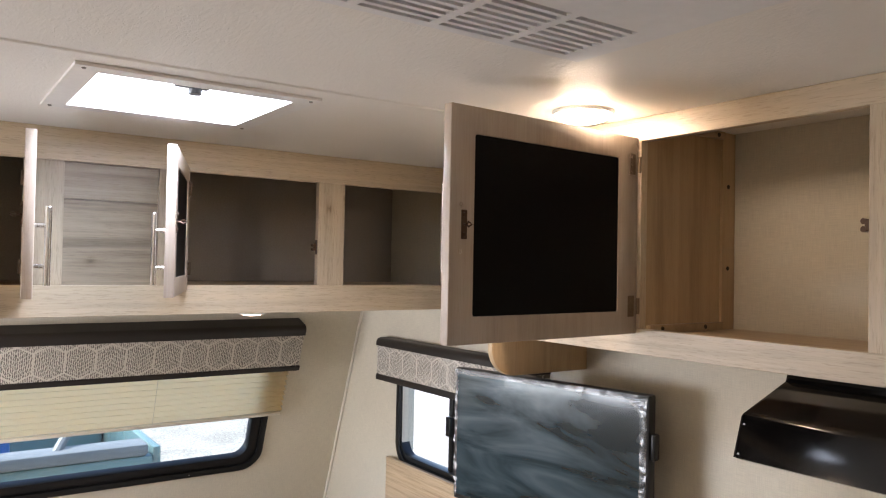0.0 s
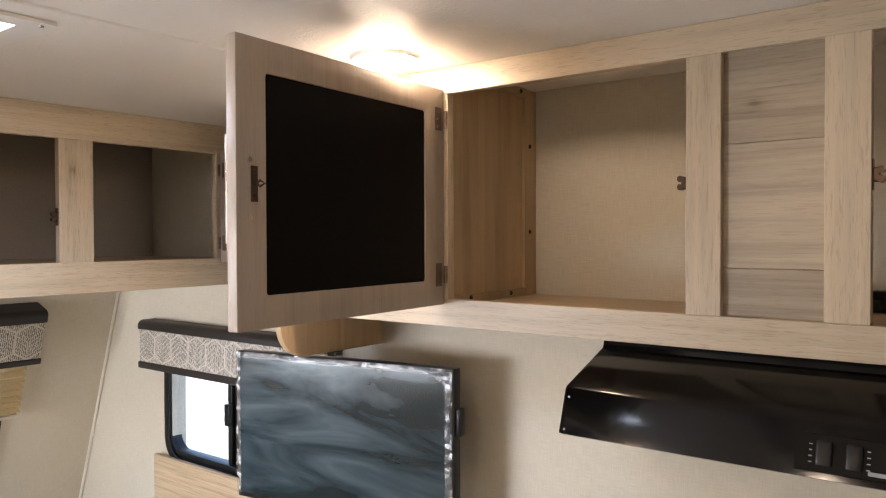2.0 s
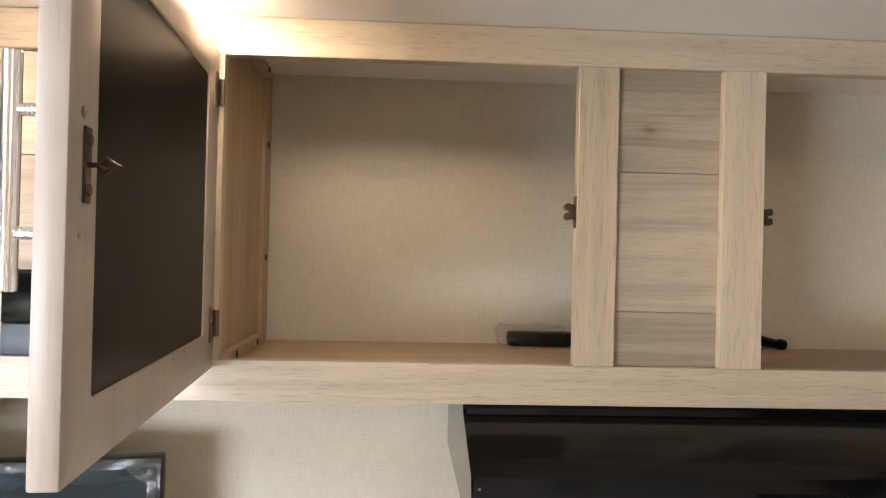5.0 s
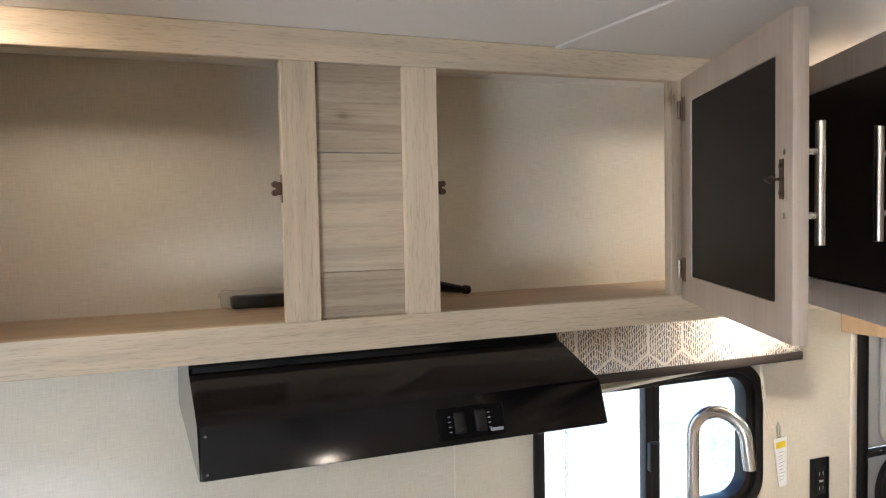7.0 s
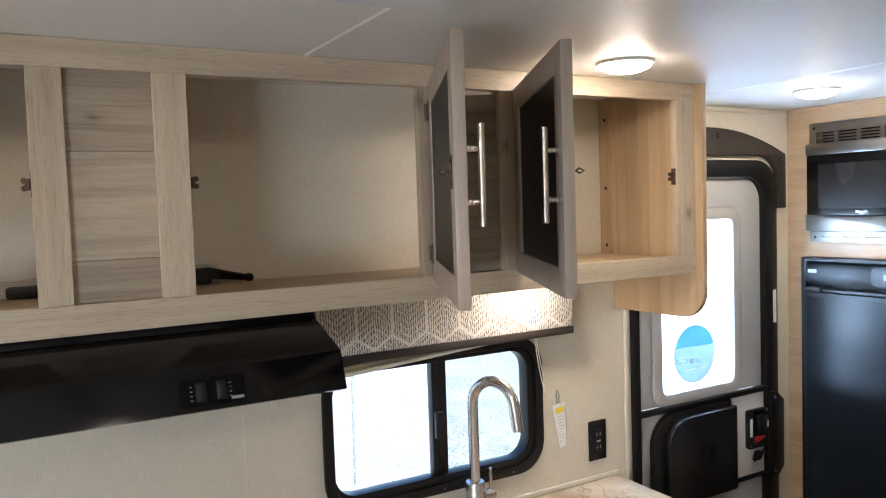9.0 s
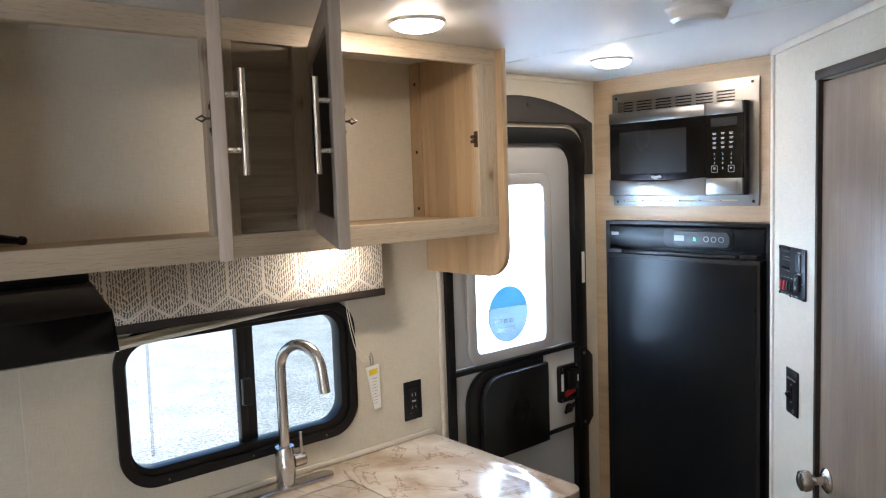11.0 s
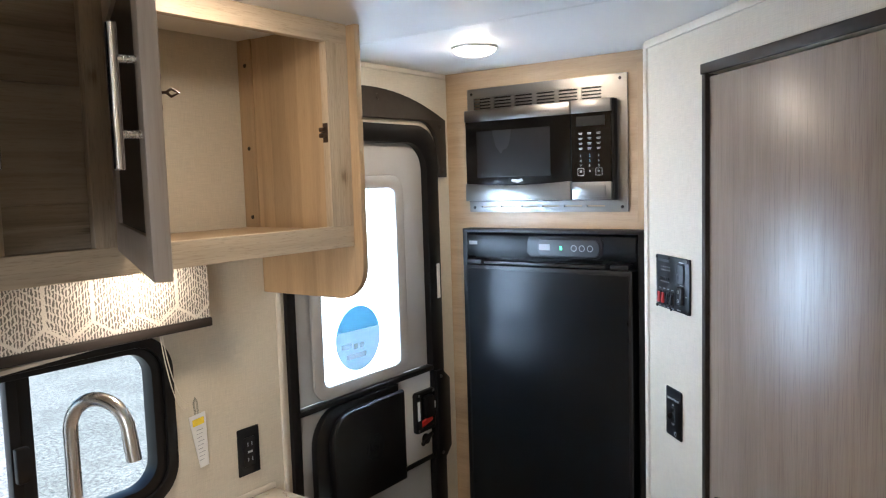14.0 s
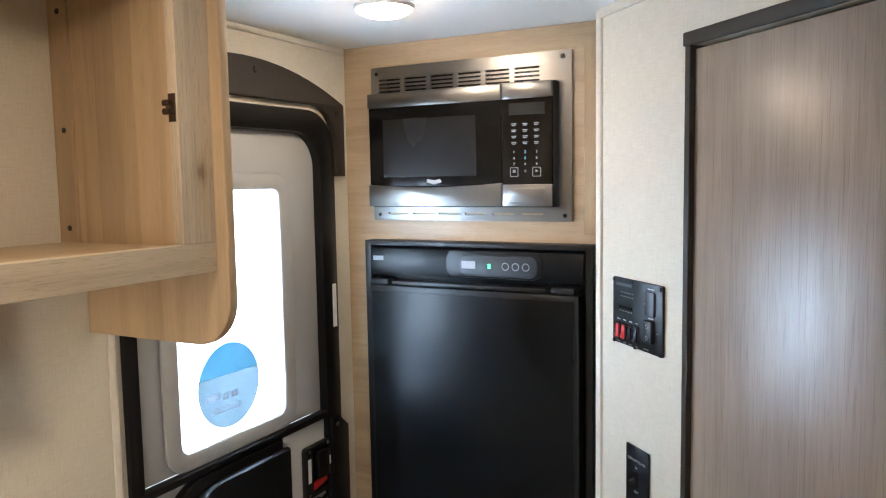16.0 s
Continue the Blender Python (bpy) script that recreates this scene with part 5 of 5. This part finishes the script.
# ---------------------------------------------------------------- angled wall
cp = wall_plate("control_panel", ANGLED, 0.040, 0.231, 1.329, 1.461, "black monitor control panel with red rocker switches", "control panel")
for k, (xx, mt) in enumerate(((0.066, RED), (0.090, RED), (0.114, PLASTIC_BLACK), (0.138, PLASTIC_BLACK))):
    part("rocker_bezel", boxes((xx - 0.009, xx + 0.009, -0.008, -0.0055, 1.338, 1.373), bevel=0.001, seg=1), PLASTIC_BLACK, cp)
    rk = boxes((xx - 0.0065, xx + 0.0065, -0.014, -0.0075, 1.342, 1.369), bevel=0.003)
    for v in rk.verts:
        if v.co.z > 1.358 and v.co.y < -0.012:
            v.co.y += 0.004
    part("rocker", rk, mt, cp, "red rocker switch" if mt is RED else "black rocker switch")
    part("print_bar", boxes((xx - 0.006, xx + 0.006, -0.0066, -0.0058, 1.3325, 1.3345)), INK_GREY, cp)
    part("print_bar", boxes((xx - 0.006, xx + 0.006, -0.0066, -0.0058, 1.3775, 1.3795)), INK_GREY, cp)
part("large_rocker", boxes((0.176, 0.206, -0.016, -0.0055, 1.350, 1.393), bevel=0.004), PLASTIC_BLACK, cp, "large black rocker switch")
for zz in (1.361, 1.382):
    part("rocker_ring", lathe([(0.003, 0), (0.0045, 0), (0.0045, 0.0008), (0.003, 0.0008), (0.003, 0)], 14, Matrix.Translation((0.191, -0.0158, zz)) @ Matrix.Rotation(radians(90), 4, "X")), INK_WHITE, cp)
part("cover", boxes((0.174, 0.206, -0.010, -0.0055, 1.400, 1.446), bevel=0.002), SLATE, cp, "slate grey blank cover")
part("title_bar", boxes((0.056, 0.118, -0.0066, -0.0058, 1.445, 1.451)), GREY_PLASTIC, cp, "grey printed title bar")
for r in range(2):
    for k in range(5):
        part("indicator", boxes((0.075 + 0.011 * k, 0.079 + 0.011 * k, -0.0068, -0.0058, 1.424 + 0.008 * r, 1.426 + 0.008 * r)), INK_WHITE, cp)
for k in range(5):
    part("push_button", lathe([(0.0035, 0), (0.003, 0.003), (0, 0.003)], 10, Matrix.Translation((0.072 + 0.011 * k, -0.0058, 1.403)) @ Matrix.Rotation(radians(90), 4, "X")), PLASTIC_BLACK, cp)
    part("indicator", boxes((0.070 + 0.011 * k, 0.075 + 0.011 * k, -0.0066, -0.0058, 1.395, 1.397)), INK_GREY, cp)
for a, b, z in ((0.180, 0.200, 1.395), (0.178, 0.202, 1.4495), (0.165, 0.170, 1.42), (0.210, 0.216, 1.37), (0.164, 0.184, 1.334)):
    part("print_bar", boxes((a, b, -0.0066, -0.0058, z, z + 0.002)), INK_WHITE, cp)
for x, z in ((0.046, 1.455), (0.118, 1.456), (0.222, 1.454), (0.046, 1.332), (0.130, 1.331), (0.222, 1.333)):
    part("screw", lathe([(0.0045, 0), (0.0035, 0.002), (0, 0.002)], 10, Matrix.Translation((x, -0.0058, z)) @ Matrix.Rotation(radians(90), 4, "X")), PLASTIC_BLACK, cp)

for ob in cp.children:
    ob.data.transform(Matrix.Translation((0.231, 0, 0)) @ Matrix.Diagonal((0.90, 1, 1, 1)) @ Matrix.Translation((-0.231, 0, 0)))

sw_ = wall_plate("slide_switch", ANGLED, 0.110, 0.188, 1.013, 1.135, "black wall switch plate for the slide-out room", "switch")
words("SLIDE OUT ROOM", 0.0075, INK_WHITE, sw_, Matrix.Translation((0.148, -0.0064, 1.108)))
words("IN", 0.007, INK_WHITE, sw_, Matrix.Translation((0.148, -0.0064, 1.094)))
words("OUT", 0.007, INK_WHITE, sw_, Matrix.Translation((0.148, -0.0064, 1.046)))
part("toggle_bezel", boxes((0.140, 0.156, -0.009, -0.0055, 1.054, 1.088), bevel=0.001, seg=1), PLASTIC_BLACK, sw_)
part("toggle", moved(boxes((-0.004, 0.004, -0.014, 0.0, -0.006, 0.006), bevel=0.002), Matrix.Translation((0.148, -0.008, 1.072)) @ Matrix.Rotation(radians(25), 4, "X")), PLASTIC_BLACK, sw_, "black toggle lever")
part("logo_ring", lathe([(0.004, 0), (0.0055, 0), (0.0055, 0.0006), (0.004, 0.0006), (0.004, 0)], 16, Matrix.Translation((0.160, -0.0058, 1.024)) @ Matrix.Rotation(radians(90), 4, "X")), INK_WHITE, sw_)

bd = thing("bathroom_door", (0.6, 0.0, 0.0), "closed greige wood-look bathroom door with nickel knob", "door", ANGLED, kind="structure")
part("leaf", boxes((0.303, 0.908, 0.004, 0.032, 0.012, 1.868), bevel=0.0015), DOOR_WOOD, bd)
part("jamb_left", boxes((0.288, 0.3025, -0.006, 0.034, 0.0, 1.874), bevel=0.001, seg=1), TRIM_BROWN, bd, "dark brown jamb strip")
part("jamb_right", boxes((0.9085, 0.924, -0.006, 0.034, 0.0, 1.874), bevel=0.001, seg=1), TRIM_BROWN, bd, "dark brown jamb strip")
part("head_strip", boxes((0.284, 0.924, -0.008, 0.034, 1.8742, 1.897), bevel=0.002), TRIM_BROWN, bd, "dark brown head strip")
kn = lathe([(0, 0.0), (0.030, 0.0), (0.030, 0.004), (0.022, 0.010), (0.011, 0.014), (0.010, 0.030), (0.014, 0.036), (0.024, 0.044), (0.0265, 0.054), (0.024, 0.064), (0.014, 0.069), (0, 0.070)], 28,
           Matrix.Translation((0.350, 0.004, 0.912)) @ Matrix.Rotation(radians(90), 4, "X"))
part("knob", kn, NICKEL, bd, "satin nickel door knob")


# ---------------------------------------------------------------- front overhead cabinets
FCM = Matrix.Translation((-1.38, 0, 0)) @ Matrix(((0, -1, 0), (1, 0, 0), (0, 0, 1))).to_4x4()
fc = thing("front_overhead_cabinet", (-1.0, 0.3, 1.556), "greige oak overhead cabinet across the front wall with open doors", "cabinet", FCM)
FZ0, FZ1, FB = 1.632, 1.922, 1.557
part("top_rail", boxes((BACK + 0.002, -0.002, 0.0, T, FZ1, CEIL - 0.0005), bevel=0.001, seg=1), OAK_X, fc)
part("bottom_rail", boxes((BACK + 0.002, -0.002, 0.0, T, FB, FZ0), bevel=0.001, seg=1), OAK_X, fc)
for a, b in ((BACK + 0.002, -1.66), (-1.296, -1.213), (-0.999, -0.924), (-0.563, -0.481), (-0.132, -0.002)):
    part("stile", boxes((a, b, -0.0004, T - 0.0004, FZ0, FZ1), bevel=0.0008, seg=1), OAK_Z, fc)
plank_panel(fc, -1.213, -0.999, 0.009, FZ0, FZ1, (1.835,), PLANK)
part("underside", boxes((BACK + 0.002, -0.002, T, 0.70, FB + 0.002, FB + 0.016)), OAK_X, fc)
part("shelf", boxes((BACK + 0.002, -0.002, T, 0.62, FZ0 - 0.022, FZ0 - 0.004)), MAPLE_X, fc)
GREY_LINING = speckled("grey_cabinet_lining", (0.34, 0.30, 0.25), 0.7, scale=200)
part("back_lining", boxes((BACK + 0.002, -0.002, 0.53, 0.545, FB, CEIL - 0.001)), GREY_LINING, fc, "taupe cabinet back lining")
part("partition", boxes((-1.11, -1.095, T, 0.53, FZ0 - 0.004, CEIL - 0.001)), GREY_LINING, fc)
roller_catch(fc, Matrix.Translation((-0.563, 0.010, 1.739)) @ Matrix.Rotation(radians(180), 4, "Z"))
part("screw", lathe([(0.0045, 0), (0.004, 0.0015), (0, 0.002)], 10, Matrix.Translation((-0.481, 0.012, 1.715)) @ Matrix.Rotation(radians(90), 4, "Y")), BRONZE, fc)
FD0, FD1 = 1.619, 1.930
cabinet_door(fc, (-0.925, -0.003, FD0), -110.0, 0.410, FD0, FD1, 1, frame_w=0.040, grip=0.315)
cabinet_door(fc, (-1.296, -0.003, FD0), 84.0, 0.392, FD0, FD1, -1, frame_w=0.040, grip=0.315)
cabinet_door(fc, (-0.122, -0.003, FD0), 91.0, 0.372, FD0, FD1, -1, frame_w=0.040, grip=0.315)


# ---------------------------------------------------------------- television
tvx = Vector((0.59, 0.108, 0)).normalized()
TVM = Matrix.Translation((-0.85, -0.191, 0)) @ Matrix((tvx, Vector((0, 0, 1)).cross(tvx), Vector((0, 0, 1)))).transposed().to_4x4()
tv = thing("television", (0, 0.0, 1.05), "flat television with protective film on a wall arm", "television", TVM)
part("housing", boxes((-0.300, 0.300, 0.0, 0.030, 1.050, 1.411), bevel=0.004), PLASTIC_BLACK, tv)
part("rear_bulge", boxes((-0.20, 0.20, 0.030, 0.060, 1.06, 1.28), bevel=0.010), PLASTIC_BLACK, tv)
part("screen", boxes((-0.290, 0.290, -0.0015, 0.001, 1.064, 1.401)), SCREEN, tv, "dark glossy screen")
film = bmesh.new()
random.seed(7)


def film_strip(x0, z0, x1, z1, w, n):
    """A crumpled strip of film along the bezel."""
    d = Vector((x1 - x0, 0, z1 - z0))
    side = Vector((-d.z, 0, d.x)).normalized() * w
    prev = None
    for i in range(n + 1):
        c = Vector((x0, -0.004, z0)) + d * (i / n)
        row = [film.verts.new(c + side * s + Vector((0, -0.0045 * random.random(), 0))) for s in (-0.5, -0.17, 0.17, 0.5)]
        if prev:
            for k in range(3):
                film.faces.new((prev[k], prev[k + 1], row[k + 1], row[k]))
        prev = row


film_strip(-0.298, 1.403, 0.298, 1.403, 0.014, 90)
film_strip(0.288, 1.060, 0.288, 1.405, 0.018, 60)
film_strip(-0.291, 1.060, -0.291, 1.405, 0.014, 60)
film_strip(0.255, 1.400, 0.290, 1.370, 0.014, 12)
FILM_EDGE = glass_mat("crumpled_film", (0.84, 0.86, 0.88), 0.30, 0.13)
part("film_edge", film, FILM_EDGE, tv, "crumpled clear film along the bezel")
part("wall_arm", joined(boxes((-0.06, 0.06, 0.060, 0.072, 1.16, 1.27), bevel=0.003), tube([(0.0, 0.070, 1.215), (0.03, 0.13, 1.215), (0.0, 0.185, 1.215)], 0.014, 10)), FRAME_BLACK, tv, "black wall arm")
part("side_knob", boxes((0.300, 0.312, 0.004, 0.028, 1.265, 1.325), bevel=0.004), FRAME_BLACK, tv, "black edge clamp")

# wood panel below the side window
solid("side_panel_board", boxes((-1.872, -0.95, -0.030, -0.013, 0.32, 0.979), bevel=0.002), wood("warm_oak_board", (0.36, 0.25, 0.15), (0.52, 0.39, 0.25), (0.62, 0.48, 0.33), 0), "light oak board standing against the wall under the side window", "panel")
solid("bench_seat", boxes((-2.30, -0.95, -0.75, -0.032, 0.0, 0.45), bevel=0.02), GREY_LINING, "plain taupe bench base by the side wall", "bench")


# ---------------------------------------------------------------- ceiling fittings
def dome_lamp(x, y, z=CEIL, r=0.055, h=0.018, label="round warm white ceiling lamp, switched on", name="ceiling_lamp", glow=None):
    t = thing(name, (x, y, z), label, "lamp", group="round ceiling lamps")
    part("rim", lathe([(r + 0.005, 0.0), (r + 0.005, -0.004), (r + 0.002, -0.007), (r - 0.002, -0.007), (r - 0.002, -0.0005), (r + 0.005, 0.0)], 36, Matrix.Translation((x, y, z - 0.0004))), WHITE_PLASTIC, t, "white rim")
    part("diffuser", lathe([(r * math.cos(radians(a)), -0.006 - h * math.sin(radians(a))) for a in range(0, 91, 15)][:-1] + [(0, -0.006 - h)], 32, Matrix.Translation((x, y, z))), glow or LAMP, t, "glowing warm diffuser")
    return t


for x, y in ((-0.477, -0.437), (1.088, -0.472), (1.905, -0.350)):
    dome_lamp(x, y)
dome_lamp(1.095, -0.165, 1.541, 0.034, 0.006, "small warm lamp under the overhead cabinet, switched on", "cabinet_lamp", LAMP_UNDER)
dome_lamp(-1.425, -0.735, FB + 0.002, 0.030, 0.006, "small warm lamp under the front cabinet, switched on", "cabinet_lamp", LAMP_SMALL)
dome_lamp(0.05, -1.95, glow=LAMP_AISLE)
# unseen lamp, added as warm fill for the front end
dome_lamp(-1.3, -2.05)

rv = thing("roof_vent", (-0.90, -1.094, CEIL), "white square roof vent with translucent lid letting daylight in", "roof vent")
vx0, vx1, vy0, vy1 = VENT
fl = pierced(vx0 - 0.040, vx1 + 0.040, vy0 - 0.040, vy1 + 0.040, [VENT], CEIL - 0.006, CEIL - 0.0005, flat=True)
part("flange", fl, WHITE_PLASTIC, rv, "white flange")
part("shaft", pierced(vx0 - 0.004, vx1 + 0.004, vy0 - 0.004, vy1 + 0.004, [VENT], CEIL - 0.0004, CEIL + 0.13, flat=True), WHITE_PLASTIC, rv, "white vent shaft")
lid = bmesh.new()
rows = [[lid.verts.new((vx0 - 0.02 + (vx1 - vx0 + 0.04) * i / 10, vy0 - 0.02 + (vy1 - vy0 + 0.04) * j / 10, CEIL + 0.131 + 0.035 * (1 - (i / 5 - 1) ** 4) * (1 - (j / 5 - 1) ** 4))) for j in range(11)] for i in range(11)]
for a, b in zip(rows, rows[1:]):
    for k in range(10):
        lid.faces.new((a[k], a[k + 1], b[k + 1], b[k]))
part("lid", lid, VENT_LID, rv, "translucent white domed lid")
vent_light = new("vent_daylight", bpy.data.lights.new("vent_daylight", "AREA"))
vent_light.data.shape, vent_light.data.size, vent_light.data.size_y = "RECTANGLE", 0.30, 0.32
vent_light.data.energy, vent_light.data.color = 4.0, (0.80, 0.89, 1.0)
vent_light.matrix_world = look((-0.90, -1.094, CEIL + 0.12), (-0.90, -1.094, 0)) 
part("crank", joined(boxes((-0.775, -0.748, -1.135, -1.075, CEIL - 0.004, CEIL + 0.02), bevel=0.004), tube([(-0.765, -1.10, CEIL - 0.004), (-0.765, -1.10, CEIL - 0.014)], 0.012, 12)), GREY_PLASTIC, rv, "slate crank knob")
for x in (vx0 - 0.025, vx1 + 0.025):
    for y in (vy0 - 0.025, vy1 + 0.025):
        part("screw", lathe([(0.004, 0), (0.003, -0.002), (0, -0.002)], 8, Matrix.Translation((x, y, CEIL - 0.006))), STEEL_X, rv)

ac = thing("air_conditioner", (0.16, -1.07, CEIL), "grey-white ceiling air conditioner shroud with slotted grilles", "air conditioner")
ax0, ax1, ay0, ay1, az = -0.113, 0.434, -1.370, -0.817, 1.955
grille = []
for k in range(8):
    x = ax0 + 0.014 + k * 0.0150
    for c in range(5):
        ya = ay0 + 0.030 + c * 0.100
        grille.append((x, x + 0.0085, ya, ya + 0.088))
plate = pierced(ax0, ax1, ay0, ay1, grille, az, az + 0.006, flat=True)
part("grille_plate", plate, AC_PLASTIC, ac, "slotted grey-white grille")
part("shroud", boxes((ax0, ax0 + 0.010, ay0, ay1, az + 0.006, CEIL - 0.0005), (ax1 - 0.010, ax1, ay0, ay1, az + 0.006, CEIL - 0.0005), (ax0, ax1, ay0, ay0 + 0.010, az + 0.006, CEIL - 0.0005), (ax0, ax1, ay1 - 0.010, ay1, az + 0.006, CEIL - 0.0005)), AC_PLASTIC, ac, "grey-white side walls")
# dark sheet whose colour supplies the shade inside the slots
part("filter", boxes((ax0 + 0.012, ax1 - 0.012, ay0 + 0.012, ay1 - 0.012, az + 0.018, az + 0.022)), AC_DARK, ac, "dark filter sheet standing in for shade behind the slots")
part("clip", boxes((ax0 - 0.010, ax0 - 0.0005, -1.16, -0.915, az + 0.016, az + 0.030), bevel=0.003), AC_PLASTIC, ac)
part("knob", lathe([(0.022, 0), (0.020, -0.014), (0.016, -0.018), (0, -0.018)], 20, Matrix.Translation((0.16, -0.925, az))), AC_PLASTIC, ac, "round control knob")
part("side_louver", boxes((0.08, 0.30, ay1 - 0.0008, ay1 + 0.004, az + 0.010, az + 0.024), bevel=0.0015), AC_PLASTIC, ac)

sd = thing("smoke_detector", (1.47, -0.89, CEIL), "white round smoke detector on the ceiling", "detector")
part("body", lathe([(0.064, 0.0), (0.064, -0.010), (0.058, -0.014), (0.054, -0.030), (0.046, -0.036), (0, -0.037)], 32, Matrix.Translation((1.47, -0.89, CEIL - 0.0004))), WHITE_PLASTIC, sd)

# ---------------------------------------------------------------- outside: pickup bed seen through the front window
TEAL = speckled("teal_car_paint", (0.12, 0.205, 0.22), 0.25, coat=0.5)
TRUCK_GREY = speckled("grey_bed_liner", (0.15, 0.17, 0.19), 0.5)
pk = thing("pickup_truck", (-5.5, -1.4, -0.75), "teal pickup truck with grey bed rails parked outside", "truck")
part("bed_side", boxes((-4.75, -4.60, -2.8, -0.16, -0.10, 0.42), bevel=0.03), TEAL, pk, "teal bed side")
part("bed_side", boxes((-6.35, -6.20, -2.8, -0.16, -0.10, 0.42), bevel=0.03), TEAL, pk, "teal bed side")
part("bed_rail", boxes((-4.78, -4.57, -2.8, -0.20, 0.42, 0.50), bevel=0.025), TRUCK_GREY, pk, "grey bed rail")
part("bed_floor", boxes((-6.2, -4.75, -2.8, -0.18, -0.10, -0.02)), TRUCK_GREY, pk)
part("tailgate", boxes((-6.3, -4.65, -0.16, -0.10, -0.05, 0.46), bevel=0.02), TEAL, pk, "teal tailgate")
part("tail_light", boxes((-4.66, -4.585, -0.17, -0.08, 0.05, 0.33), bevel=0.015), RED, pk, "red tail light")
part("cab", prism([(-6.3, -0.10), (-4.65, -0.10), (-4.65, 0.60), (-4.9, 1.15), (-6.1, 1.15), (-6.3, 0.60)], -4.4, -2.8, bevel=0.05), TEAL, pk, "teal cab")
for yy in (-0.95, -3.8):
    for xx in (-4.72, -6.42):
        part("wheel", lathe([(0.0, 0.0), (0.34, 0.0), (0.36, 0.04), (0.36, 0.18), (0.34, 0.22), (0, 0.22)], 24, Matrix.Translation((xx, yy, -0.39)) @ Matrix.Rotation(radians(90), 4, "Y")), PLASTIC_BLACK, pk, "black tyre")
part("strut", tube([(-4.85, -0.58, 0.68), (-4.62, -0.78, 0.42)], 0.030, 10), TRUCK_GREY, pk, "grey diagonal strut")
box_ = thing("tool_crate", (-5.4, -1.5, -0.02), "blue plastic crate in the pickup bed", "crate")
part("body", boxes((-5.4, -5.0, -1.5, -0.95, -0.02, 0.62), bevel=0.03), speckled("blue_plastic", (0.03, 0.16, 0.50), 0.4), box_)
